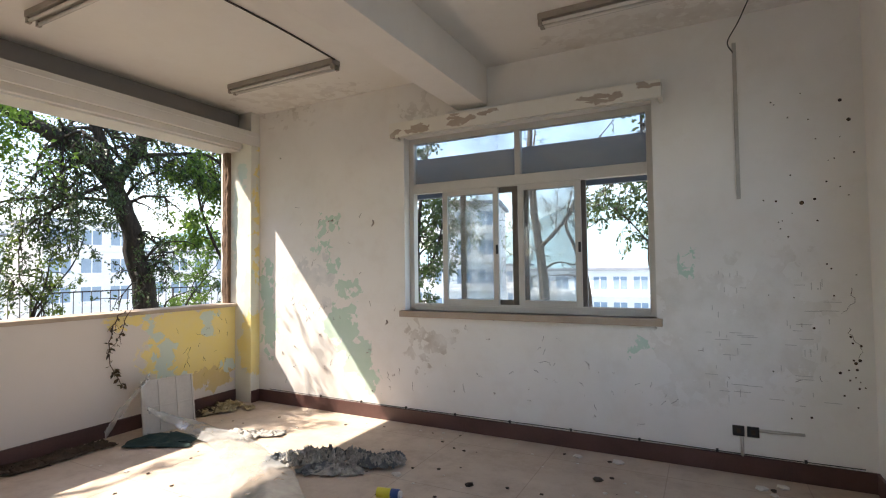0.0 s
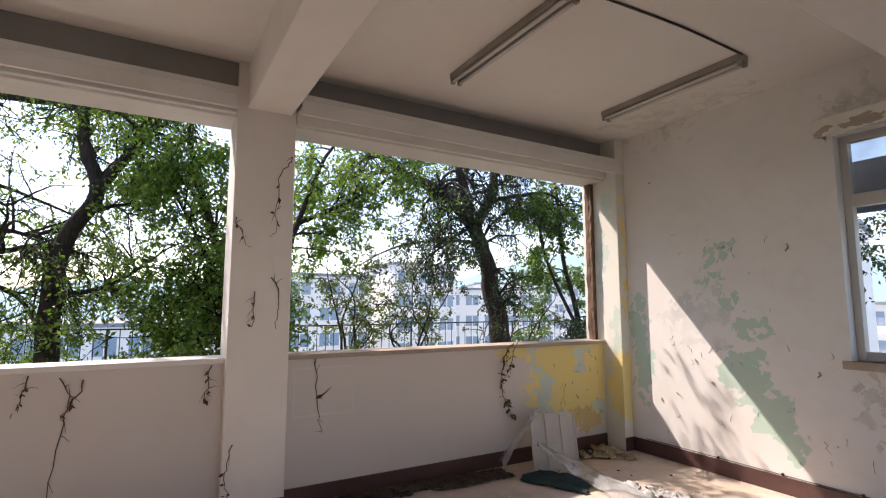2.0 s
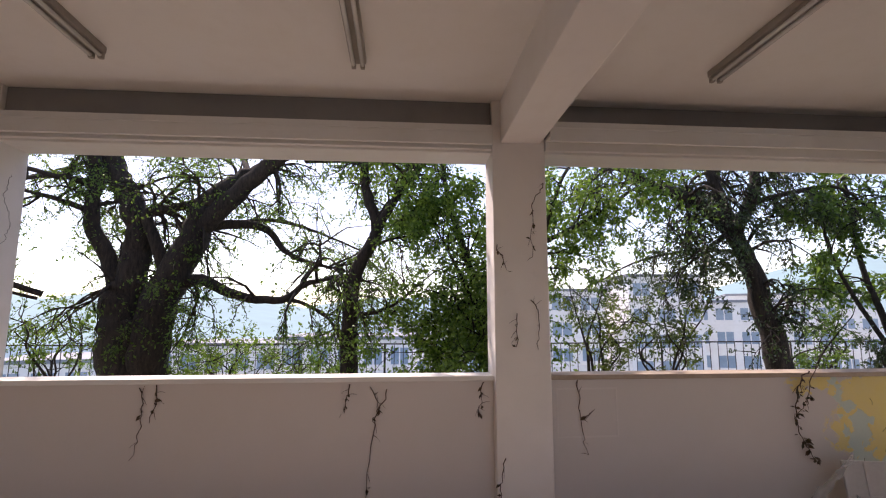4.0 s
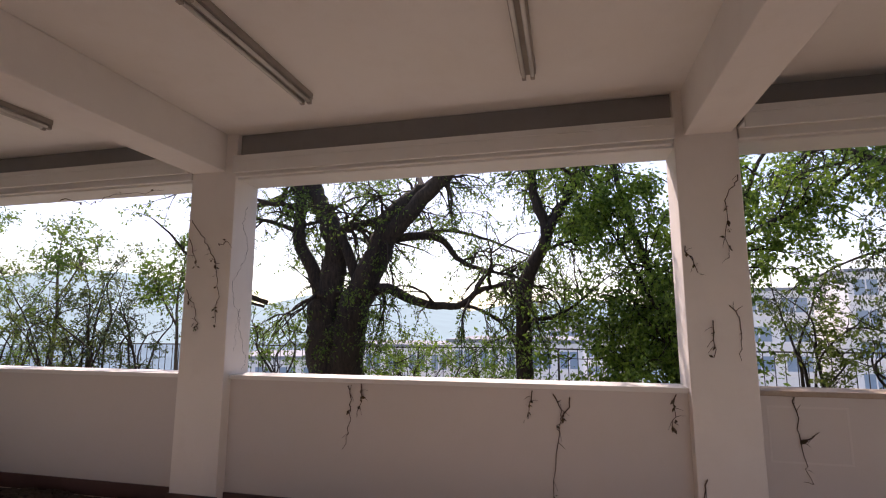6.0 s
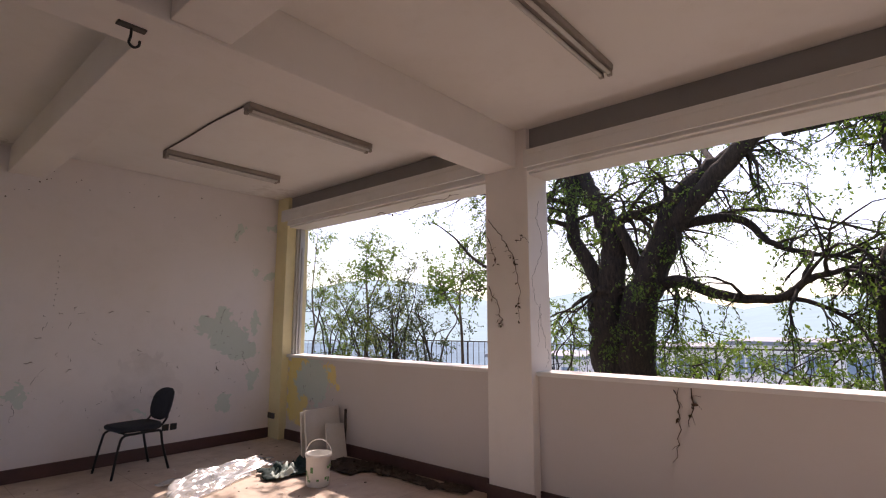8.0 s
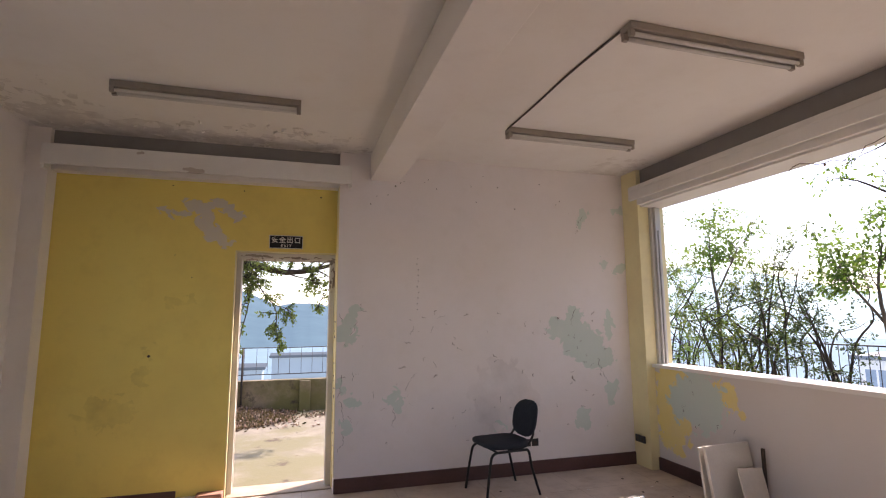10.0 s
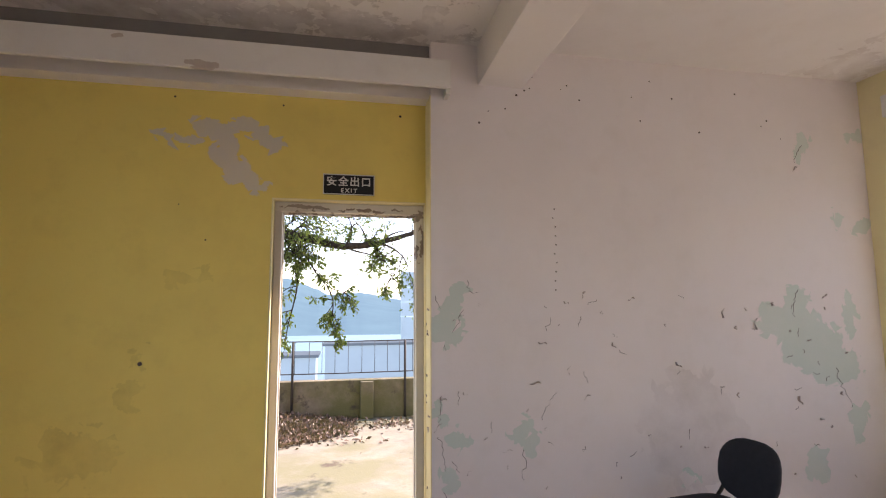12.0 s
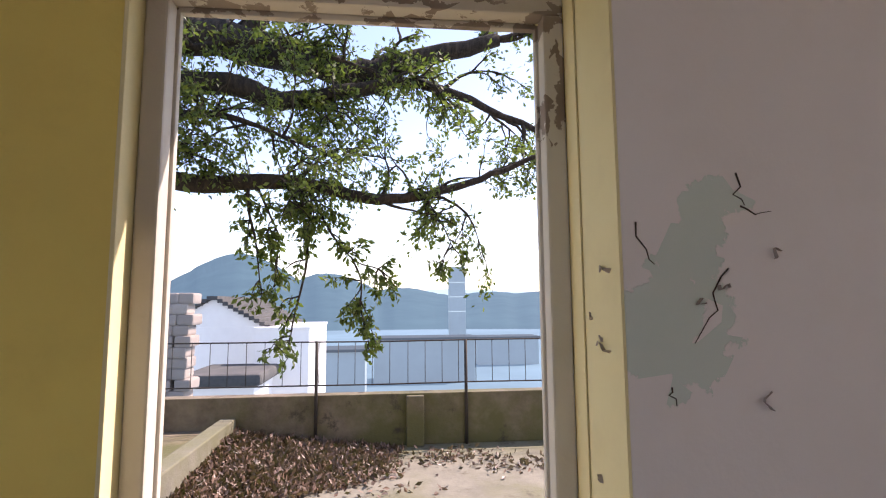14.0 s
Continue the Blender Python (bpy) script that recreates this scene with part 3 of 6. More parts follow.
# ---- outside ----
def yard_material(name, a, b, moss, soil, joints=0.0):
    m, nt, p = nodes_of(name)
    co = nt.nodes.new("ShaderNodeTexCoord").outputs["Object"]
    big, mid, fine = noise_at(nt, co, 0.7, 6, 0.65), noise_at(nt, co, 3.5, 6, 0.7), noise_at(nt, co, 40.0, 4)
    col = ramp(nt, mid, a, b, 0.3, 0.7)
    col = mixc(nt, ramp(nt, big, (0, 0, 0), (1, 1, 1), 0.45, 0.6), col, moss)
    col = mixc(nt, ramp(nt, noise_at(nt, co, 1.7, 8, 0.75), (0, 0, 0), (1, 1, 1), 0.58, 0.66), col, soil)
    nt.links.new(col, p.inputs["Base Color"])
    p.inputs["Roughness"].default_value = 0.92
    bump(nt, p, calc(nt, "MULTIPLY_ADD", mid, 0.7, calc(nt, "MULTIPLY", fine, 0.3)), 0.5, 0.02)
    return m


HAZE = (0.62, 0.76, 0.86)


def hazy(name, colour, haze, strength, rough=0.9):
    """A far surface seen through bright air: its own colour plus emission painting in the haze."""
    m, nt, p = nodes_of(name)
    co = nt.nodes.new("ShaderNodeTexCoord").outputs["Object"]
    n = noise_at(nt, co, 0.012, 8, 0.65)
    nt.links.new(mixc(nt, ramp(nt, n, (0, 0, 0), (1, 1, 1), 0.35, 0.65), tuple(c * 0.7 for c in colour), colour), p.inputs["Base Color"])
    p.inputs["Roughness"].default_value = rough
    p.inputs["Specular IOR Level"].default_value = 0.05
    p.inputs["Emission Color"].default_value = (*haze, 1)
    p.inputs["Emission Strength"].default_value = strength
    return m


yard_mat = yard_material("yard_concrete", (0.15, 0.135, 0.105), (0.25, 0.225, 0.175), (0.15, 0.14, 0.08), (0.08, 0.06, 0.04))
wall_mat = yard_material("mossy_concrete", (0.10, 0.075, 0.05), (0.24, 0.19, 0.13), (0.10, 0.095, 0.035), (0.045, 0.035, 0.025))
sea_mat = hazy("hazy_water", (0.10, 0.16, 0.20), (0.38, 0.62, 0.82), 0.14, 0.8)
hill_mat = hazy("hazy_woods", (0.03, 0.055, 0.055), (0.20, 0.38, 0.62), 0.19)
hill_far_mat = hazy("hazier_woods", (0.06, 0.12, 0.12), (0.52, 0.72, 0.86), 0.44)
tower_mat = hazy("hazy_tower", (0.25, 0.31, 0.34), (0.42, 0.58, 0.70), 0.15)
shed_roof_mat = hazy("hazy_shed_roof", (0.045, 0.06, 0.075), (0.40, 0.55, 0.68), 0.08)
facade_mat = simple("facade_white_haze_glow", (0.58, 0.57, 0.55), (0.74, 0.73, 0.71), 0.25, 0.8, fine=3.0, relief=0.05)
# Slight bluish emission lightens the fronts in place of distance haze.
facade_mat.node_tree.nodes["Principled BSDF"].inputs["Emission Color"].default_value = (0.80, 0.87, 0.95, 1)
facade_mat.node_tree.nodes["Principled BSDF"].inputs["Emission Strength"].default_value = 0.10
roof_grey = simple("roof_grey", (0.20, 0.21, 0.23), (0.34, 0.35, 0.37), 0.3, 0.8, fine=4.0, relief=0.1)
roof_tile = simple("roof_tile_dark", (0.05, 0.05, 0.05), (0.12, 0.11, 0.10), 1.5, 0.85, fine=8.0, relief=0.3)
window_blue = simple("window_blue_glass", (0.22, 0.30, 0.37), (0.34, 0.42, 0.50), 1.0, 0.15, fine=4.0, relief=0.0)
iron = simple("fence_iron", (0.03, 0.028, 0.026), (0.07, 0.055, 0.045), 10.0, 0.7, 0.4, relief=0.3)
stone_mat = simple("rubble_stone", (0.28, 0.23, 0.20), (0.45, 0.39, 0.34), 3.0, 0.9, relief=0.6, dist=0.02, per_object=True)


def bark_material(name, a, b):
    m, nt, p = nodes_of(name)
    co = nt.nodes.new("ShaderNodeTexCoord").outputs["Object"]
    mp = node(nt, "ShaderNodeMapping", Scale=(6.0, 6.0, 1.5))
    nt.links.new(co, mp.inputs["Vector"])
    n = noise_at(nt, mp.outputs[0], 5.0, 7, 0.7)
    nt.links.new(ramp(nt, n, a, b, 0.35, 0.7), p.inputs["Base Color"])
    p.inputs["Roughness"].default_value = 0.95
    bump(nt, p, n, 0.9, 0.03)
    return m


def leaf_material(name, a, b, through=0.5):
    m, nt, p = nodes_of(name)
    isl = nt.nodes.new("ShaderNodeNewGeometry").outputs["Random Per Island"]
    col = ramp(nt, isl, a, b, 0.0, 1.0)
    nt.links.new(col, p.inputs["Base Color"])
    p.inputs["Roughness"].default_value = 0.45
    tr = nt.nodes.new("ShaderNodeBsdfTranslucent")
    nt.links.new(mixc(nt, 0.5, col, (0.20, 0.31, 0.04)), tr.inputs["Color"])
    mx = nt.nodes.new("ShaderNodeMixShader")
    mx.inputs[0].default_value = through
    nt.links.new(p.outputs[0], mx.inputs[1])
    nt.links.new(tr.outputs[0], mx.inputs[2])
    nt.links.new(mx.outputs[0], nt.nodes["Material Output"].inputs["Surface"])
    return m


bark = bark_material("bark_dark", (0.012, 0.010, 0.008), (0.065, 0.048, 0.035))
bark_grey = bark_material("bark_grey", (0.05, 0.04, 0.03), (0.16, 0.13, 0.10))
leaf_green = leaf_material("leaf_green", (0.025, 0.07, 0.014), (0.13, 0.24, 0.045), 0.55)
leaf_bright = leaf_material("leaf_bright", (0.03, 0.09, 0.014), (0.22, 0.38, 0.05), 0.5)
leaf_dark = leaf_material("leaf_dark", (0.012, 0.03, 0.01), (0.05, 0.09, 0.025), 0.15)
leaf_olive = leaf_material("leaf_olive", (0.03, 0.05, 0.012), (0.15, 0.18, 0.04), 0.5)


def smooth_line(pts, steps=5):
    """A Catmull-Rom line through the points."""
    p = [Vector(q) for q in pts]
    p = [p[0] * 2 - p[1]] + p + [p[-1] * 2 - p[-2]]
    out = []
    for a, b, c, d in zip(p, p[1:], p[2:], p[3:]):
        for k in range(steps):
            t = k / steps
            out.append(0.5 * (2 * b + (c - a) * t + (2 * a - 5 * b + 4 * c - d) * t * t + (3 * b - 3 * c + d - a) * t ** 3))
    return out + [p[-2]]


def rand_dir(rng):
    return Vector((rng.gauss(0, 1), rng.gauss(0, 1), rng.gauss(0, 1))).normalized()


def twig(bm, tips, p, d, length, r, level, rng, droop, kids=3):
    pts, q, v = [p.copy()], p.copy(), d.copy()
    n = 5
    for k in range(n):
        v = (v + rand_dir(rng) * 0.32 + Vector((0, 0, -droop * (k + 1) / n))).normalized()
        q = q + v * length / n
        pts.append(q.copy())
    tube(bm, pts, [max(r * (1 - 0.75 * k / n), 0.0022) for k in range(n + 1)], 5 if level > 1 else 3, False)
    if level == 0:
        tips.extend((pts[k], v) for k in range(1, n + 1))
        return
    for i in range(kids):
        k = rng.randint(1, n)
        side = (v + rand_dir(rng) * 1.0).normalized()
        twig(bm, tips, pts[k], side, length * rng.uniform(0.45, 0.75), r * 0.55, level - 1, rng, droop, kids)
    twig(bm, tips, pts[-1], v, length * 0.5, r * 0.4, 0, rng, droop)


def leaf_mesh(name, tips, per_tip, size, spread, material, rng, hang=0.3):
    verts, faces = [], []
    for p, d in tips:
        for _ in range(per_tip):
            c = p + rand_dir(rng) * spread * rng.random()
            a = (rand_dir(rng) + d * 0.6 + Vector((0, 0, -hang))).normalized()
            s = a.cross(rand_dir(rng)).normalized()
            up = a.cross(s)
            ln = size * rng.uniform(0.6, 1.25)
            i = len(verts)
            verts += [c, c + a * ln * 0.5 + s * ln * 0.24 + up * ln * 0.06, c + a * ln, c + a * ln * 0.5 - s * ln * 0.24 + up * ln * 0.06]
            faces += [(i, i + 1, i + 2), (i, i + 2, i + 3)]
    me = bpy.data.meshes.new(name)
    me.from_pydata([tuple(v) for v in verts], [], faces)
    me.materials.append(material)
    return me


def tree(label, limbs, seed, leaf_mat, per_tip=2, size=0.075, spread=0.09, twigs=7, length=0.6, droop=0.15, level=2, start=0.45, wood=bark, category="tree", name="tree", kids=3, out=0.8):
    """A tree from its main limbs (points, first radius, last radius); twigs and leaves grow on them by themselves."""
    rng = random.Random(seed)
    root = thing(name, label, category, kind="")
    bm, tips = bmesh.new(), []
    base = Vector(limbs[0][0][0])
    for pts, r0, r1 in limbs:
        line = smooth_line(pts)
        n = len(line)
        line = [q + rand_dir(rng) * r0 * (0.12 if 0 < i < n - 1 else 0) for i, q in enumerate(line)]
        tube(bm, line, [r0 + (r1 - r0) * i / (n - 1) for i in range(n)], 10)
        if r0 > 0.4:
            continue
        for _ in range(twigs):
            k = rng.randint(int(start * (n - 1)), n - 1)
            d = (line[min(k + 1, n - 1)] - line[max(k - 1, 0)]).normalized()
            d = (d * 0.5 + rand_dir(rng) * out + Vector((0, 0, 0.15))).normalized()
            twig(bm, tips, line[k], d, length * rng.uniform(0.6, 1.3), max(min(r1, 0.03), 0.008), level, rng, droop, kids)
        twig(bm, tips, line[-1], (line[-1] - line[-2]).normalized(), length, max(min(r1, 0.03), 0.008), level, rng, droop, kids)
    part("trunk", bm, wood, root, smooth=True)
    ob = new("crown", leaf_mesh("crown", tips, per_tip, size, spread, leaf_mat, rng))
    ob.parent = root
    return root


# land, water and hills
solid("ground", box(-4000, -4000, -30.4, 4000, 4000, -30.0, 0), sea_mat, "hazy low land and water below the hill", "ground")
solid("terrace", box(-9.6, -12.0, -1.2, 14, 14, -0.10, 0), yard_mat, "mossy concrete terrace round the building", "ground")


def ridge(name, radius, a0, a1, height, mat, seed, peaks=()):
    bm = bmesh.new()
    rows = []
    n = 160
    for i in range(n + 1):
        a = radians(a0 + (a1 - a0) * i / n)
        h = height * (0.45 + 0.9 * noise.noise(Vector((math.cos(a) * 3 + seed, math.sin(a) * 3, seed))) + 0.25 * noise.noise(Vector((math.cos(a) * 14, math.sin(a) * 14 + seed, 0))))
        for pa, ph, pw in peaks:
            h = max(h, ph * math.exp(-((math.degrees(a) - pa) / pw) ** 2) + 4 * noise.noise(Vector((a * 60, seed, 1))))
        h = max(h, -20)
        c = Vector((math.cos(a), math.sin(a), 0))
        rows.append([bm.verts.new(c * (radius * 0.4) + Vector((0, 0, -30))), bm.verts.new(c * (radius * 0.8) + Vector((0, 0, -30 + (h + 30) * 0.6 + 6 * noise.noise(c * 40)))), bm.verts.new(c * radius + Vector((0, 0, h))), bm.verts.new(c * (radius + 300) + Vector((0, 0, -30)))])
    for p, q in zip(rows, rows[1:]):
        for k in range(3):
            bm.faces.new((p[k], q[k], q[k + 1], p[k + 1]))
    ob = part(name, bm, mat, smooth=True)
    return tagged(ob, "wooded hill ridge pale in the haze", "hill", kind="structure")


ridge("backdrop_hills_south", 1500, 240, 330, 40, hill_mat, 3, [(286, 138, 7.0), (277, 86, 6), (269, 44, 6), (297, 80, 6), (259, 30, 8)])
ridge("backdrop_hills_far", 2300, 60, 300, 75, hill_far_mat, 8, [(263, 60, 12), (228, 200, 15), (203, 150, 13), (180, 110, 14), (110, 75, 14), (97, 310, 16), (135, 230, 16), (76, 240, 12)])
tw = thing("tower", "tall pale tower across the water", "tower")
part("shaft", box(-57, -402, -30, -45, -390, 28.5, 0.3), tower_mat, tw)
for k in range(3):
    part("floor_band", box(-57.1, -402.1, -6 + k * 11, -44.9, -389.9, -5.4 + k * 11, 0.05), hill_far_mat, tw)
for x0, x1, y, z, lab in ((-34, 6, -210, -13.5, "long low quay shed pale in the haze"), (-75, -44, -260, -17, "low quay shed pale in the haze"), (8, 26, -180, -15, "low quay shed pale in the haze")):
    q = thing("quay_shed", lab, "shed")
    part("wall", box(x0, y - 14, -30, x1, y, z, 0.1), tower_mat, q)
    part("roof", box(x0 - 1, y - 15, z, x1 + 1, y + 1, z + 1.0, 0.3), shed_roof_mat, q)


# yard, its wall and fences
yw = thing("yard_wall", "low mossy concrete wall with a stub pier", "wall", kind="structure")
part("wall", box(-9.6, -12.0, -0.10, 14, -11.82, 0.45, 0.012), wall_mat, yw)
part("pier", box(-1.03, -11.83, -0.10, -0.84, -11.74, 0.43, 0.012), wall_mat, yw)
pl = thing("planter", "raised planter edged by a low concrete kerb", "planter", kind="structure")
part("kerb", box(0.95, -11.8, -0.10, 1.11, -9.4, 0.24, 0.015), yard_mat, pl)
part("soil", box(1.11, -11.8, -0.10, 4.5, -9.4, 0.12, 0), wall_mat, pl)


def fence(pts_axis, a, b, fixed, z0, z1, step, posts, label, rail=0.008, bar_r=0.004):
    """An iron fence along x or y."""
    f = thing("fence", label, "fence")
    at = (lambda u, z: (u, fixed, z)) if pts_axis == "x" else (lambda u, z: (fixed, u, z))
    for z in (z0 + 0.04, z1):
        n = 14
        line = [Vector(at(a + (b - a) * i / n, z + (0 if i in (0, n) else random.uniform(-0.008, 0.008)))) for i in range(n + 1)]
        part("rail", tube(bmesh.new(), line, rail, 6), iron, f, smooth=True)
    for u in posts:
        part("post", tube(bmesh.new(), [at(u, -0.1), at(u, z1 + 0.01)], 0.018, 8), iron, f, smooth=True)
    src = tube(bmesh.new(), [(0, 0, z0 + 0.04), (0, 0, z1)], bar_r, 5)
    me = finish("bar", src, iron, True)
    u = a
    while u < b:
        ob = new("bar", me)
        ob.location = at(u + random.uniform(-0.01, 0.01), 0)
        ob.parent = f
        u += step
    return f


fence("x", -9.4, 6.0, -11.8, 0.52, 1.02, 0.19, [-8.2, -6.5, -4.8, -3.2, -1.5, 0.13, 1.8, 3.5, 5.2], "thin rusty iron fence on the yard wall")
fence("y", -11.8, 12.0, -9.2, 0.15, 1.07, 0.15, [-10, -7.6, -5.2, -2.8, -0.4, 2.0, 4.4, 6.8, 9.2], "black iron fence at the terrace edge", 0.012, 0.007)
solid("terrace_kerb", box(-9.35, -11.8, -0.10, -9.05, 12, 0.14, 0.01), wall_mat, "mossy concrete kerb under the fence", "kerb")


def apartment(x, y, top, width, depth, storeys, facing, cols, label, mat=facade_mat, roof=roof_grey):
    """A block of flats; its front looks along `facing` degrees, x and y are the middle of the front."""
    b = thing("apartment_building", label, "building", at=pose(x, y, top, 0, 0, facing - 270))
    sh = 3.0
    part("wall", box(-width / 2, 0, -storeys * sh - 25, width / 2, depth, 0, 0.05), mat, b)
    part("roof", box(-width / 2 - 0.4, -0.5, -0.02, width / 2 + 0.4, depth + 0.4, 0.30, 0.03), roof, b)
    w = width / cols
    glass = finish("window", box(-w * 0.33, -0.05, -0.75, w * 0.33, 0.02, 0.75, 0), window_blue)
    sill = finish("sill", box(-w * 0.4, -0.35, -1.0, w * 0.4, 0.02, -0.8, 0), mat)
    mull = finish("mullion", box(-0.06, -0.09, -0.75, 0.06, -0.04, 0.75, 0), mat)
    for s in range(storeys):
        part("floor_slab", box(-width / 2 - 0.1, -0.6, -sh * s - 3.0, width / 2 + 0.1, 0.0, -sh * s - 2.75, 0), mat, b)
        for c in range(cols):
            p = (-width / 2 + w * (c + 0.5), 0, -sh * s - 1.5)
            win_ob = new("window", glass)
            win_ob.parent, win_ob.location = b, p
            for me, nm in ((sill, "sill"), (mull, "mullion")):
                o = new(nm, me)
                o.parent = win_ob
    return b


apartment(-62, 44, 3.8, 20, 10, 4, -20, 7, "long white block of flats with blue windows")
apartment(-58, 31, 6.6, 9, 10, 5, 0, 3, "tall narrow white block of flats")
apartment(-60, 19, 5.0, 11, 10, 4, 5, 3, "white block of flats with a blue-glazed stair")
apartment(-75, 62, 5.5, 20, 12, 5, -25, 7, "white block of flats lightened by a haze glow")
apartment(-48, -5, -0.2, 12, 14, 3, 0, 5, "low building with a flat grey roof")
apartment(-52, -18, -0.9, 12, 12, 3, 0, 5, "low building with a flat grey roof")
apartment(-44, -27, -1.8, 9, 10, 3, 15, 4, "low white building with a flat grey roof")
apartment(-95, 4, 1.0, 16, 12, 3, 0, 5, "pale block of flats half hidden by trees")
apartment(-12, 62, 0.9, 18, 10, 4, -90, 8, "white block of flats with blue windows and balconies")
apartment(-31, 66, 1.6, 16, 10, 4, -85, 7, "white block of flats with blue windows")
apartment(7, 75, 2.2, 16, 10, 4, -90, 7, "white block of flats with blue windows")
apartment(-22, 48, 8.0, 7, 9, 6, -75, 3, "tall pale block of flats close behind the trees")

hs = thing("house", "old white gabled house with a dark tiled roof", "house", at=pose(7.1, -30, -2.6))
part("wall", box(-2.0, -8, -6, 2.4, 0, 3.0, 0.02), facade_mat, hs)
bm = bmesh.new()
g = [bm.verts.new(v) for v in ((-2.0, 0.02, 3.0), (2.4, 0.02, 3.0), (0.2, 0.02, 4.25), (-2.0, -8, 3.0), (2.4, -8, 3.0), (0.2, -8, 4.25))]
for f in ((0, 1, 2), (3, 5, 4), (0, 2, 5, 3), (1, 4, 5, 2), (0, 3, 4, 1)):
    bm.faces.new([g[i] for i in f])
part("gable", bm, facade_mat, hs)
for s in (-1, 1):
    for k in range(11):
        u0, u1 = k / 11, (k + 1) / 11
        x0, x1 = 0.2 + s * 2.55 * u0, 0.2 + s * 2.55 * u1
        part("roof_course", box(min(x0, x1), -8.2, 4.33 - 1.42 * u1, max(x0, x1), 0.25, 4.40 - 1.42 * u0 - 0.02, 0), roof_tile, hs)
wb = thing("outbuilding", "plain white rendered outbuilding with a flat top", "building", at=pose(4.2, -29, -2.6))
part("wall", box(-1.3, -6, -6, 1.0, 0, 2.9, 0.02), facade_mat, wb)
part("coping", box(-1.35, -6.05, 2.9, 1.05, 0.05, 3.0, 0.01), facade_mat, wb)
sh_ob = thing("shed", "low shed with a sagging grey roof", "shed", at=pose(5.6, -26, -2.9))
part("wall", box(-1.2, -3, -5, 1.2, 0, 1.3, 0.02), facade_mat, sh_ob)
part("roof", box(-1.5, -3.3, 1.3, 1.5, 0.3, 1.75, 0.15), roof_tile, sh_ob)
st = thing("stone_wall", "rough rubble stone wall by the house", "wall", kind="structure")
rng = random.Random(5)
for r in range(13):
    for c in range(7):
        x = 3.42 + c * 0.31 + rng.uniform(-0.05, 0.05) + (r % 2) * 0.05
        part("stone", box(x, -17.6 + rng.uniform(-0.06, 0.06), -1.2 + r * 0.22, x + 0.33, -17.1 + rng.uniform(-0.06, 0.08), -0.97 + r * 0.22, 0.05), stone_mat, st)

# trees to the west
W1 = -7.4
tree("large dark old tree with forked stems and thin leaves", [
    ([(W1, -3.60, -0.1), (W1, -3.66, 0.8), (W1, -3.71, 1.5), (W1, -3.76, 1.95)], 0.31, 0.20),
    ([(W1, -3.74, 1.7), (W1, -3.92, 2.25), (W1 + 0.05, -4.12, 2.62), (W1 + 0.05, -4.16, 3.0), (W1 + 0.1, -4.12, 3.35), (W1 + 0.1, -4.25, 3.8), (W1 + 0.2, -4.5, 4.6)], 0.11, 0.07),
    ([(W1, -3.70, 1.7), (W1 - 0.05, -3.61, 2.25), (W1 - 0.05, -3.58, 2.6), (W1 - 0.05, -3.75, 3.04), (W1 - 0.1, -3.96, 3.41), (W1 - 0.2, -4.15, 4.0), (W1 - 0.4, -4.4, 5.0)], 0.19, 0.12),
    ([(W1, -3.38, -0.1), (W1, -3.36, 0.83), (W1, -3.29, 1.6), (W1, -3.05, 2.14), (W1, -2.83, 2.62), (W1, -2.74, 2.97), (W1 - 0.1, -2.42, 3.29), (W1 - 0.2, -2.05, 3.6), (W1 - 0.4, -1.4, 4.2)], 0.28, 0.09),
    ([(W1, -2.86, 2.58), (W1 + 0.1, -2.47, 2.95), (W1 + 0.15, -2.17, 3.26), (W1 + 0.2, -1.75, 3.60), (W1 + 0.3, -1.2, 3.95), (W1 + 0.4, -0.5, 4.4)], 0.145, 0.07),
    ([(W1, -3.20, 2.05), (W1 + 0.1, -3.32, 2.49), (W1 + 0.1, -3.43, 2.84), (W1 + 0.1, -3.13, 2.90), (W1 + 0.05, -2.73, 3.03)], 0.085, 0.05),
    ([(W1, -3.0, 1.93), (W1 + 0.1, -2.69, 1.97), (W1 + 0.2, -2.18, 1.76), (W1 + 0.2, -1.66, 1.72), (W1 + 0.3, -1.35, 1.90), (W1 + 0.3, -1.0, 2.0)], 0.085, 0.025),
    ([(W1 + 0.2, -1.60, 1.72), (W1 + 0.3, -1.35, 1.66), (W1 + 0.3, -1.03, 1.45), (W1 + 0.3, -0.9, 1.2)], 0.03, 0.012),
    ([(W1 + 0.1, -2.8, 1.95), (W1 + 0.2, -2.70, 1.75), (W1 + 0.2, -2.78, 1.45)], 0.03, 0.012),
    ([(W1, -2.75, 2.68), (W1 - 0.2, -2.25, 2.77), (W1 - 0.3, -1.97, 2.67), (W1 - 0.3, -1.77, 2.42), (W1 - 0.3, -1.42, 2.25), (W1 - 0.3, -1.0, 2.16)], 0.07, 0.018),
    ([(W1 + 0.05, -4.15, 3.2), (W1 + 0.2, -4.51, 3.29), (W1 + 0.3, -4.9, 3.2)], 0.05, 0.02),
    ([(W1 + 0.05, -4.15, 2.85), (W1 + 0.2, -4.5, 2.98), (W1 + 0.3, -4.9, 3.08)], 0.045, 0.018)], 11, leaf_green, per_tip=3, size=0.047, twigs=9, length=0.75, kids=3, droop=0.22, start=0.45)
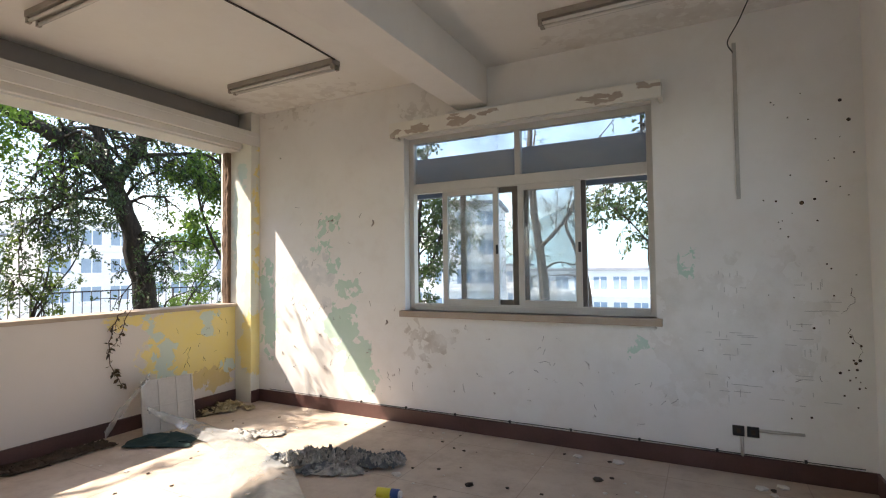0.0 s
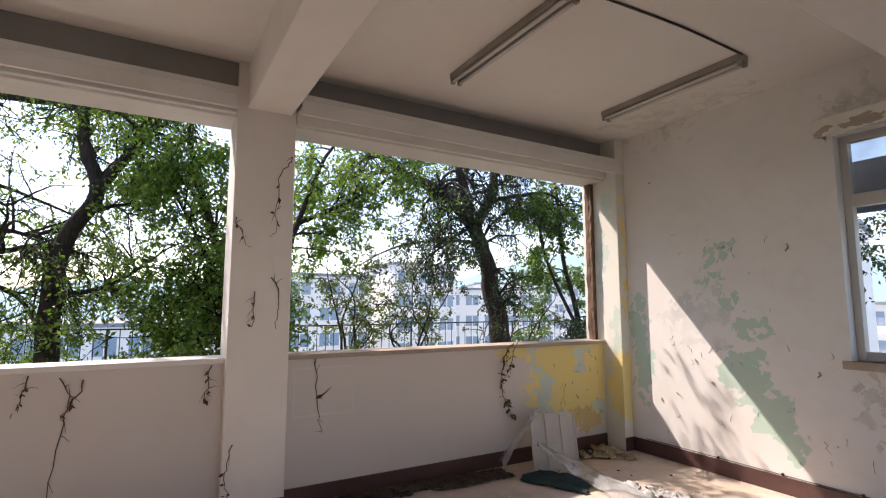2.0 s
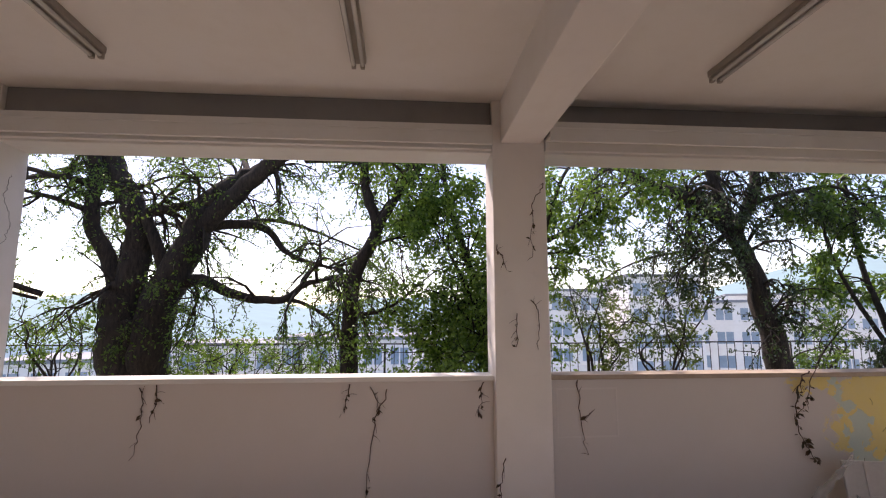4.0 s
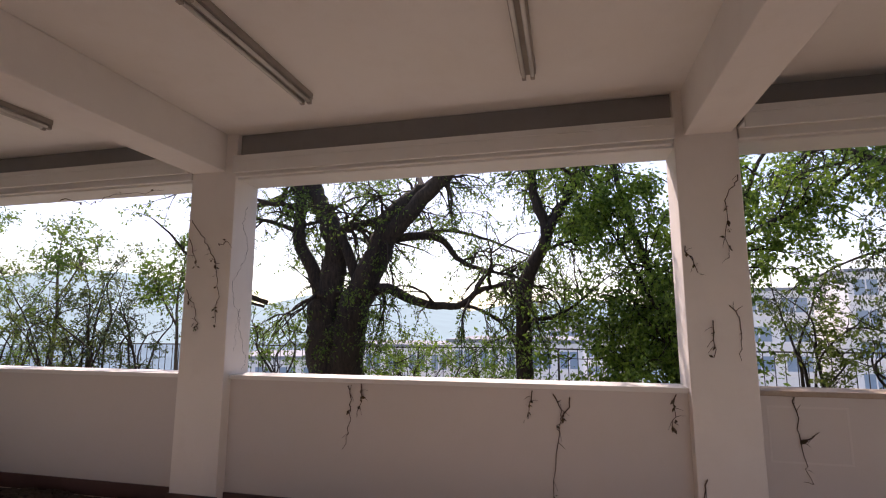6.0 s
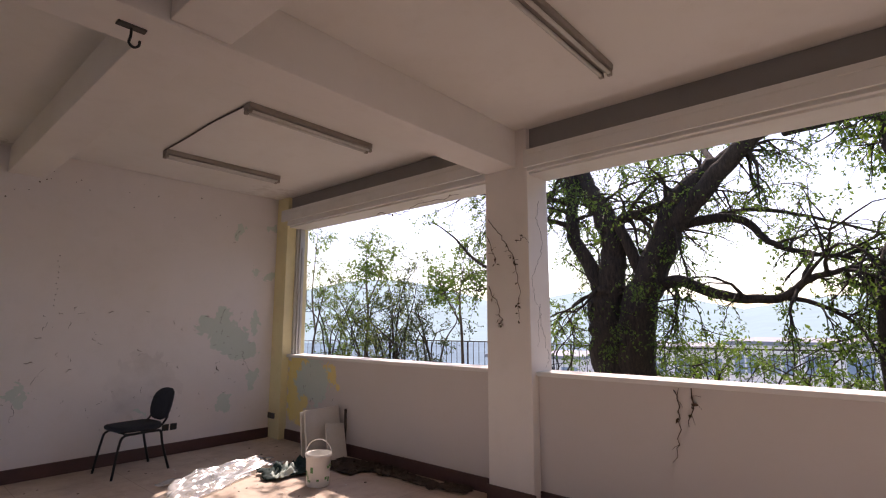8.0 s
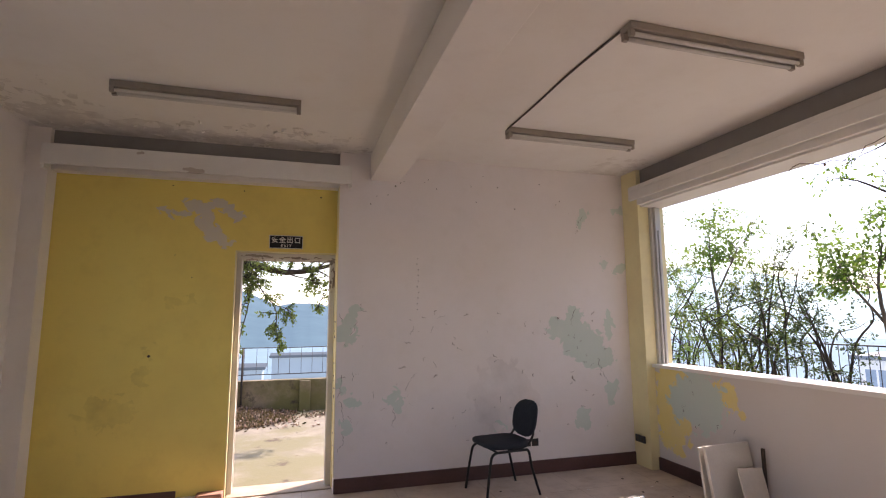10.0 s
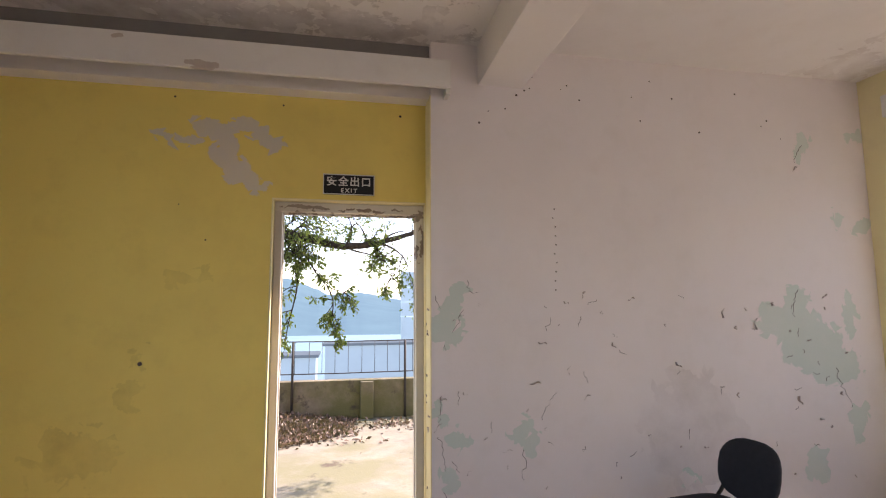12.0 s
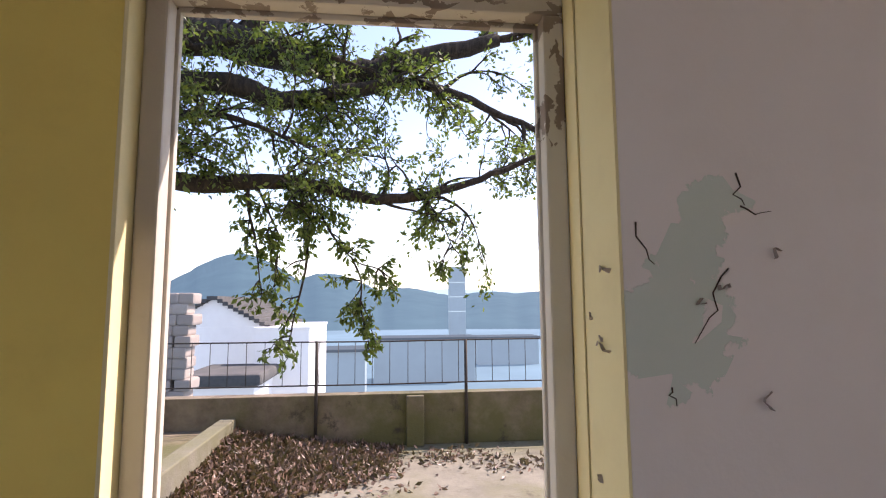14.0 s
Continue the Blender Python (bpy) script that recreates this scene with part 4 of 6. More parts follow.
tree("slender dark tree with a forked top", [
    ([(-6.9, -0.75, -0.1), (-6.9, -0.77, 0.9), (-6.9, -0.77, 1.55), (-6.9, -0.68, 2.1), (-6.9, -0.46, 2.58), (-6.9, -0.58, 3.01), (-6.9, -0.63, 3.4), (-6.9, -0.8, 4.3)], 0.12, 0.04),
    ([(-6.9, -0.5, 2.5), (-6.8, -0.18, 3.05), (-6.8, 0.03, 3.42), (-6.7, 0.4, 4.2)], 0.06, 0.03),
    ([(-6.9, -0.75, 1.5), (-6.8, -0.3, 1.6), (-6.7, 0.1, 1.9)], 0.03, 0.012)], 12, leaf_green, per_tip=2, size=0.055, twigs=8, length=0.55, level=2, start=0.35, droop=0.15)
tree("bushy bright green tree in full leaf", [
    ([(-6.7, 1.0, -0.1), (-6.7, 1.0, 0.8), (-6.75, 0.9, 1.6), (-6.8, 0.6, 2.4), (-6.8, 0.4, 3.2), (-6.8, 0.4, 3.9)], 0.07, 0.02),
    ([(-6.7, 1.0, 0.9), (-6.6, 1.3, 1.6), (-6.7, 1.6, 2.4), (-6.8, 1.9, 3.2), (-6.8, 2.2, 3.7)], 0.05, 0.015),
    ([(-6.7, 0.95, 1.2), (-6.5, 0.75, 1.6), (-6.5, 0.55, 2.0), (-6.5, 0.35, 2.4)], 0.04, 0.012),
    ([(-6.7, 1.0, 0.7), (-6.4, 0.9, 1.1), (-6.4, 0.7, 1.4), (-6.4, 0.5, 1.6)], 0.035, 0.012),
    ([(-6.7, 1.0, 0.5), (-6.4, 0.9, 0.7), (-6.4, 0.6, 0.9), (-6.4, 0.4, 1.05)], 0.03, 0.012),
    ([(-6.8, 0.7, 2.2), (-6.7, 0.5, 2.7), (-6.8, 0.25, 3.0), (-6.9, 0.0, 3.15)], 0.03, 0.01),
    ([(-6.7, 1.6, 2.4), (-6.5, 2.0, 2.6), (-6.5, 2.5, 2.9), (-6.5, 2.9, 3.2)], 0.03, 0.01)], 13, leaf_bright, per_tip=6, size=0.062, spread=0.16, twigs=15, length=0.62, start=0.15, level=2, kids=3, out=1.1)
tree("ivy-wrapped leaning tree with dark twigs", [
    ([(-7.2, 5.05, -0.1), (-7.2, 5.0, 0.85), (-7.2, 4.88, 1.44), (-7.2, 4.71, 2.15), (-7.2, 4.49, 2.67), (-7.2, 3.94, 3.12), (-7.2, 3.39, 3.29), (-7.1, 2.9, 3.5)], 0.19, 0.05),
    ([(-7.2, 4.55, 2.6), (-7.2, 4.33, 3.19), (-7.2, 4.22, 3.62), (-7.3, 4.1, 4.3)], 0.10, 0.04),
    ([(-7.2, 4.54, 2.68), (-7.2, 4.86, 3.27), (-7.2, 4.91, 3.66), (-7.2, 5.0, 4.4)], 0.10, 0.04),
    ([(-7.2, 4.8, 3.1), (-7.1, 5.44, 3.26), (-7.0, 5.95, 3.3), (-6.9, 6.3, 3.0)], 0.04, 0.012),
    ([(-7.2, 4.5, 2.65), (-7.0, 4.1, 2.5), (-6.9, 3.8, 2.3), (-6.9, 3.5, 2.1)], 0.035, 0.012)], 14, leaf_dark, per_tip=3, size=0.055, twigs=18, length=0.6, start=0.25, droop=0.3, kids=3)
tree("thin tree with dark green leaves at the building corner", [
    ([(-7.4, 7.0, -0.1), (-7.4, 6.9, 1.2), (-7.4, 6.6, 2.2), (-7.3, 6.4, 3.2), (-7.3, 6.3, 4.2)], 0.06, 0.015),
    ([(-7.4, 6.9, 1.0), (-7.3, 6.3, 1.8), (-7.2, 5.9, 2.5), (-7.1, 5.8, 3.0)], 0.035, 0.012),
    ([(-7.4, 7.0, 0.9), (-7.5, 7.5, 1.8), (-7.5, 7.8, 2.8)], 0.035, 0.012)], 15, leaf_green, per_tip=3, size=0.09, spread=0.14, twigs=12, length=0.55, start=0.25)


def shrub(x, y, h, spread, seed, leaf_mat, label, per_tip=2, size=0.06, stems=6, twigs=4):
    rng = random.Random(seed)
    limbs = []
    for _ in range(stems):
        a, r = rng.uniform(0, 2 * math.pi), spread * rng.uniform(0.4, 1.0)
        hh = h * rng.uniform(0.65, 1.0)
        pts = [(x + rng.gauss(0, 0.05), y + rng.gauss(0, 0.05), -0.1)]
        for k in (0.3, 0.55, 0.8, 1.0):
            a += rng.gauss(0, 0.5)
            pts.append((x + k * r * math.cos(a) + rng.gauss(0, 0.04), y + k * r * math.sin(a) + rng.gauss(0, 0.04), hh * (k ** 0.8 + rng.gauss(0, 0.03))))
        limbs.append((pts, rng.uniform(0.014, 0.026), 0.007))
    return tree(label, limbs, seed, leaf_mat, per_tip, size, 0.08, twigs, 0.34, 0.05, 2, 0.25, bark, "shrub", "shrub", kids=2, out=1.2)


for x, y, h, s, sd, lm, pt in ((-7.6, 3.6, 1.75, 0.6, 21, leaf_olive, 2), (-7.7, 2.7, 1.9, 0.6, 22, leaf_olive, 2), (-8.2, 1.6, 1.7, 0.7, 23, leaf_green, 2), (-8.0, 6.2, 1.5, 0.6, 24, leaf_green, 2), (-7.0, 6.6, 1.2, 0.5, 25, leaf_dark, 3),
                            (-8.3, -1.6, 1.25, 0.8, 26, leaf_bright, 2), (-8.2, -2.6, 1.1, 0.6, 28, leaf_bright, 2), (-8.4, -5.0, 1.6, 0.6, 27, leaf_green, 2)):
    shrub(x, y, h, s, sd, lm, "scrubby self-seeded shrub by the fence", pt)
for x, y, h, s, sd, lm in ((-8.0, -9.4, 2.4, 1.1, 31, leaf_olive), (-8.0, -8.3, 2.2, 0.9, 32, leaf_dark), (-8.3, -11.2, 2.4, 0.8, 33, leaf_olive), (-8.1, -7.5, 1.9, 0.6, 34, leaf_dark), (-7.8, -9.0, 1.6, 0.9, 35, leaf_olive), (-7.9, -8.6, 2.6, 0.7, 36, leaf_olive), (-8.2, -10.6, 1.9, 0.7, 37, leaf_green)):
    shrub(x, y, h, s, sd, lm, "half-bare bushy shrub with thin twigs", 2, 0.052, 5, 5)
tree("small round-topped green tree", [([(-8.3, -9.9, -0.1), (-8.3, -9.8, 1.5), (-8.3, -9.9, 2.4), (-8.3, -9.9, 3.1)], 0.04, 0.012), ([(-8.3, -9.85, 1.9), (-8.3, -9.5, 2.4), (-8.3, -9.3, 2.7)], 0.02, 0.01)], 41, leaf_green, 4, 0.085, 0.17, 10, 0.45, 0.0, 1, 0.6, bark_grey)
tree("small round-topped green tree", [([(-8.2, -6.9, -0.1), (-8.2, -6.95, 1.2), (-8.2, -7.0, 1.9), (-8.2, -6.9, 2.5)], 0.035, 0.012), ([(-8.2, -6.95, 1.4), (-8.2, -7.3, 1.9), (-8.2, -7.5, 2.2)], 0.02, 0.01)], 42, leaf_green, 4, 0.08, 0.16, 11, 0.42, 0.0, 1, 0.6, bark_grey)
tree("small leafy tree at the end of the fence", [
    ([(-8.3, -11.9, -0.1), (-8.2, -11.8, 0.8), (-8.2, -11.6, 1.6), (-8.2, -11.4, 2.2)], 0.035, 0.01),
    ([(-8.2, -11.7, 1.2), (-8.2, -11.9, 2.2), (-8.2, -11.8, 3.2), (-8.2, -11.75, 3.7)], 0.025, 0.008)], 44, leaf_green, 3, 0.075, 0.14, 9, 0.4, 0.1, 1, 0.6, bark_grey)
tree("overhanging bare branch with a few leaves", [
    ([(-6.6, -4.15, 1.75), (-6.3, -4.57, 1.94), (-6.3, -4.84, 2.15), (-6.3, -5.23, 2.40), (-6.3, -5.50, 2.67), (-6.3, -5.85, 2.93)], 0.035, 0.010),
    ([(-6.6, -4.1, 3.1), (-6.3, -4.5, 3.18), (-6.3, -4.91, 3.27), (-6.3, -5.27, 3.31), (-6.3, -5.63, 3.22)], 0.03, 0.008),
    ([(-6.6, -4.2, 1.7), (-6.3, -4.58, 1.83), (-6.3, -4.9, 1.92), (-6.3, -5.21, 1.90)], 0.02, 0.006)], 43, leaf_green, 2, 0.055, 0.08, 7, 0.34, 0.15, 1, 0.35, bark, "branch", "branch")

# tree over the yard, south
tree("spreading old tree with long drooping leafy branches", [
    ([(2.6, -10.4, -0.1), (2.4, -10.4, 1.4), (1.9, -10.4, 2.9), (1.3, -10.3, 3.6), (0.39, -10.3, 3.59), (-0.31, -10.3, 3.38), (-0.89, -10.3, 3.55), (-1.6, -10.3, 3.75)], 0.26, 0.06),
    ([(1.6, -10.3, 3.2), (0.6, -10.0, 3.13), (0.18, -10.0, 3.01), (-0.34, -10.0, 3.1), (-0.78, -10.0, 3.19), (-1.3, -10.0, 3.05), (-2.0, -10.0, 2.75)], 0.10, 0.02),
    ([(2.0, -10.3, 2.6), (0.78, -9.8, 2.3), (0.35, -9.8, 2.31), (-0.08, -9.8, 2.3), (-0.57, -9.8, 2.2), (-1.03, -9.8, 2.26), (-1.42, -9.8, 2.4), (-1.9, -9.8, 2.6)], 0.075, 0.015),
    ([(0.6, -10.3, 3.6), (0.2, -10.4, 4.2), (-0.5, -10.5, 4.6), (-1.4, -10.4, 4.7)], 0.09, 0.03),
    ([(1.9, -10.3, 2.9), (1.4, -9.9, 2.95), (0.95, -9.8, 2.8), (0.5, -9.75, 2.78), (0.1, -9.7, 2.62)], 0.06, 0.012),
    ([(1.8, -10.3, 3.0), (1.35, -10.0, 3.3), (0.8, -9.9, 3.35), (0.3, -9.9, 3.42), (-0.3, -9.9, 3.30)], 0.06, 0.015),
    ([(1.95, -10.3, 2.7), (1.5, -9.8, 2.55), (1.15, -9.7, 2.6), (0.8, -9.7, 2.5)], 0.04, 0.010)], 51, leaf_olive, per_tip=3, size=0.048, spread=0.08, twigs=17, length=0.42, droop=0.12, level=2, start=0.3)
tree("drooping leafy sprays of the yard tree", [
    ([(0.35, -9.8, 2.3), (0.33, -9.75, 2.1), (0.28, -9.75, 1.9), (0.24, -9.75, 1.6)], 0.012, 0.004),
    ([(0.30, -9.8, 2.3), (0.20, -9.75, 2.1), (0.12, -9.75, 1.9), (0.14, -9.75, 1.7)], 0.010, 0.004),
    ([(-0.02, -9.8, 2.3), (-0.05, -9.75, 2.05), (-0.08, -9.75, 1.75), (0.0, -9.75, 1.35), (0.02, -9.75, 1.22)], 0.014, 0.004),
    ([(-0.08, -9.8, 2.28), (-0.22, -9.72, 1.98), (-0.40, -9.7, 1.75), (-0.58, -9.7, 1.68)], 0.012, 0.004),
    ([(-0.40, -9.7, 1.75), (-0.46, -9.7, 1.6), (-0.46, -9.7, 1.42), (-0.48, -9.7, 1.30)], 0.008, 0.003),
    ([(-0.9, -9.8, 2.25), (-1.05, -9.8, 2.0), (-1.12, -9.8, 1.85)], 0.008, 0.003)], 52, leaf_olive, per_tip=2, size=0.055, spread=0.05, twigs=8, length=0.16, droop=0.3, level=1, start=0.15, name="branch", category="branch")

# a thin roof of leaves above the terrace, from the crowns of the western trees
tree("leafy upper boughs of the old tree", [
    ([(-7.6, -4.2, 3.7), (-7.2, -4.8, 4.2), (-6.8, -5.4, 4.4), (-6.4, -6.0, 4.2)], 0.06, 0.015),
    ([(-7.4, -2.2, 3.3), (-8.2, -2.6, 4.0), (-8.8, -3.2, 4.4), (-9.2, -4.0, 4.4)], 0.05, 0.015),
    ([(-7.6, -1.5, 3.7), (-8.2, -0.8, 3.9), (-8.6, 0.0, 4.0), (-8.8, 1.0, 3.8)], 0.05, 0.015),
    ([(-7.4, -3.0, 2.4), (-8.2, -3.4, 2.8), (-8.9, -4.0, 3.0), (-9.4, -4.8, 2.9)], 0.04, 0.012),
    ([(-7.4, -2.6, 2.7), (-8.0, -2.0, 2.9), (-8.5, -1.4, 2.8), (-8.9, -0.6, 2.5)], 0.04, 0.012)], 82, leaf_green, per_tip=2, size=0.07, twigs=12, length=0.75, droop=0.25, start=0.2, name="branch", category="branch")
tree("leafy upper boughs of the ivy tree", [
    ([(-7.2, 4.0, 3.2), (-8.0, 3.6, 3.6), (-8.6, 3.0, 3.6), (-9.0, 2.2, 3.3)], 0.04, 0.012),
    ([(-7.2, 4.4, 3.6), (-7.9, 4.8, 3.8), (-8.6, 5.4, 3.7), (-9.0, 6.0, 3.3)], 0.04, 0.012),
    ([(-7.2, 4.6, 2.4), (-7.9, 4.2, 2.5), (-8.5, 3.7, 2.4), (-8.9, 3.2, 2.1)], 0.03, 0.01)], 83, leaf_dark, per_tip=2, size=0.06, twigs=11, length=0.6, droop=0.25, start=0.2, name="branch", category="branch")

# trees to the north, past the window
tree("leafy tree by the window", [([(-4.6, 8.6, -0.1), (-4.6, 8.6, 1.2), (-4.5, 8.5, 2.2), (-4.3, 8.4, 3.4)], 0.07, 0.02), ([(-4.6, 8.6, 1.0), (-4.2, 8.6, 1.7), (-4.0, 8.6, 2.4)], 0.03, 0.012)], 61, leaf_dark, 3, 0.085, 0.12, 12, 0.6, 0.0, 2, 0.25, bark)
tree("bare grey tree with twisting limbs", [
    ([(-2.2, 8.8, -0.1), (-2.2, 8.8, 1.0), (-2.3, 8.8, 1.9), (-2.4, 8.8, 3.0), (-2.4, 8.8, 4.2)], 0.10, 0.04),
    ([(-2.3, 8.8, 1.7), (-1.9, 8.8, 2.1), (-1.6, 8.8, 2.6), (-1.3, 8.8, 3.4)], 0.04, 0.015),
    ([(-1.5, 9.2, -0.1), (-1.55, 9.2, 1.1), (-1.75, 9.2, 1.7), (-1.9, 9.2, 2.2), (-1.6, 9.2, 2.6)], 0.045, 0.02)], 62, leaf_olive, 1, 0.05, 0.06, 7, 0.7, 0.0, 1, 0.3, bark_grey)
tree("branch of dark leaves hanging by the window", [([(0.6, 7.6, 4.6), (0.1, 7.6, 3.6), (-0.5, 7.6, 2.9), (-0.9, 7.6, 2.5)], 0.04, 0.01)], 63, leaf_dark, 2, 0.085, 0.10, 12, 0.4, 0.3, 1, 0.3, bark, "branch", "branch")
tree("bare trees beyond the wall", [([(-6.0, 10, -0.1), (-6.0, 10, 2.0), (-5.8, 10, 4.0)], 0.08, 0.02), ([(-3.4, 11, -0.1), (-3.3, 11, 2.0), (-3.0, 11, 4.2)], 0.08, 0.02)], 64, leaf_olive, 1, 0.05, 0.08, 9, 0.8, 0.0, 2, 0.3, bark_grey)

tree("slim tree with dark leathery leaves close to the window", [
    ([(-0.2, 8.0, -0.1), (-0.30, 8.0, 0.8), (-0.43, 8.0, 1.5), (-0.40, 8.0, 2.1), (-0.47, 8.0, 2.75), (-0.5, 8.0, 3.6)], 0.045, 0.02),
    ([(-0.3, 8.0, 0.9), (-0.15, 8.0, 1.5), (-0.22, 8.0, 2.2), (-0.15, 8.0, 3.0)], 0.035, 0.012),
    ([(-0.42, 8.0, 1.7), (-0.65, 7.9, 2.0), (-0.85, 7.9, 2.2)], 0.015, 0.006)], 65, leaf_dark, 2, 0.085, 0.10, 13, 0.4, 0.05, 1, 0.4, bark)

# fallen leaves
dry_leaf = leaf_material("dry_leaf", (0.035, 0.018, 0.012), (0.24, 0.15, 0.11), 0.1)
rng = random.Random(71)
pts = []
for _ in range(16000):
    u, v = rng.random(), rng.random()
    x, y = 0.95 - 1.75 * u ** 1.2, -11.75 + 1.9 * v * (1 - 0.5 * u)
    h = 0.24 * max(0.0, 1 - u * 1.05) * (1 - 0.6 * v)
    if rng.random() > 1.25 - 0.9 * u - 0.25 * v:
        continue
    pts.append((Vector((x, y, -0.095 + h * (0.75 + 0.25 * rng.random()))), (rand_dir(rng) * Vector((1, 1, 0.35))).normalized()))
for cx, cy, n, s in ((-1.3, -11.3, 260, 0.28), (-1.9, -11.0, 160, 0.25), (-0.6, -10.5, 60, 0.35)):
    pts += [(Vector((rng.gauss(cx, s), rng.gauss(cy, s * 0.5), -0.09 + 0.02 * rng.random())), Vector((rng.gauss(0, 1), rng.gauss(0, 1), 0)).normalized()) for _ in range(n)]
tagged(new("fallen_leaves", leaf_mesh("fallen_leaves", pts, 1, 0.065, 0.01, dry_leaf, rng, 0.0)), "drift of brown fallen leaves against the yard wall", "leaves", kind="stuff")

# ---- things in the room ----
fabric_navy = simple("seat_fabric", (0.010, 0.013, 0.020), (0.025, 0.030, 0.042), 20.0, 0.9, fine=300.0, relief=0.4, dist=0.001)
frame_black = simple("chair_tube_black", (0.006, 0.006, 0.006), (0.015, 0.014, 0.013), 10.0, 0.35, 0.3, relief=0.05)
board_white = simple("coated_board", (0.62, 0.57, 0.50), (0.78, 0.74, 0.68), 3.0, 0.55, relief=0.1)
bucket_white = simple("bucket_plastic", (0.68, 0.66, 0.61), (0.80, 0.79, 0.75), 6.0, 0.4, relief=0.1)
green_print = simple("green_print", (0.06, 0.22, 0.07), (0.16, 0.36, 0.14), 14.0, 0.5, relief=0.05)
cloth_green = simple("cloth_dark_green", (0.005, 0.022, 0.020), (0.015, 0.045, 0.042), 8.0, 0.85, relief=0.3)
panel_grey = simple("panel_milky_plastic", (0.42, 0.40, 0.38), (0.58, 0.56, 0.53), 5.0, 0.35, relief=0.05)
cloth_pale = simple("cloth_pale_mint", (0.35, 0.45, 0.42), (0.50, 0.58, 0.54), 8.0, 0.85, relief=0.3)
rag_grey = simple("rag_grey", (0.07, 0.075, 0.08), (0.66, 0.63, 0.58), 18.0, 0.9, relief=0.5)
rag_dark = simple("rag_dark", (0.04, 0.045, 0.05), (0.22, 0.24, 0.26), 12.0, 0.9, relief=0.5)
foam_yellow = simple("foam_yellow", (0.30, 0.24, 0.13), (0.50, 0.43, 0.28), 9.0, 0.95, relief=0.8, dist=0.01)
debris_dark = simple("debris_dark", (0.03, 0.022, 0.018), (0.10, 0.07, 0.05), 15.0, 0.95, relief=0.8, dist=0.01)
vine_dry = simple("vine_dry", (0.05, 0.03, 0.022), (0.13, 0.08, 0.055), 30.0, 0.9)
vine_leaf = leaf_material("vine_leaf", (0.025, 0.012, 0.010), (0.09, 0.04, 0.025), 0.15)
can_yellow = simple("can_yellow", (0.62, 0.55, 0.03), (0.72, 0.64, 0.08), 10.0, 0.35)
can_blue = simple("can_blue", (0.02, 0.07, 0.24), (0.04, 0.10, 0.32), 10.0, 0.35)
sign_black = simple("sign_black", (0.004, 0.005, 0.005), (0.008, 0.009, 0.009), 10.0, 0.75, relief=0.02)
sign_white = simple("sign_letters", (0.60, 0.60, 0.56), (0.74, 0.74, 0.70), 10.0, 0.5, relief=0.02)
conduit_grey = simple("conduit_plastic", (0.40, 0.38, 0.35), (0.55, 0.52, 0.48), 6.0, 0.6)
crack_dark = simple("flake_underside", (0.26, 0.21, 0.18), (0.50, 0.44, 0.40), 20.0, 0.9)


def plastic_material():
    m, nt, p = nodes_of("clear_plastic_film")
    nt.nodes.remove(p)
    co = nt.nodes.new("ShaderNodeTexCoord").outputs["Object"]
    n = noise_at(nt, co, 3.0, 4, 0.6)
    clear, milk, gloss = node(nt, "ShaderNodeBsdfTransparent", Color=(0.93, 0.95, 0.96, 1)), node(nt, "ShaderNodeBsdfTranslucent", Color=(0.80, 0.82, 0.83, 1)), node(nt, "ShaderNodeBsdfGlossy", Roughness=0.18)
    diff = node(nt, "ShaderNodeBsdfDiffuse", Color=(0.82, 0.85, 0.87, 1))
    a, b, c = (nt.nodes.new("ShaderNodeMixShader") for _ in range(3))
    a.inputs[0].default_value = 0.5
    nt.links.new(milk.outputs[0], a.inputs[1]); nt.links.new(diff.outputs[0], a.inputs[2])
    nt.links.new(ramp(nt, n, (0.18, 0.18, 0.18), (0.55, 0.55, 0.55), 0.3, 0.7), b.inputs[0])
    nt.links.new(clear.outputs[0], b.inputs[1]); nt.links.new(a.outputs[0], b.inputs[2])
    c.inputs[0].default_value = 0.14
    nt.links.new(b.outputs[0], c.inputs[1]); nt.links.new(gloss.outputs[0], c.inputs[2])
    nt.links.new(c.outputs[0], nt.nodes["Material Output"].inputs["Surface"])
    return m


film = plastic_material()


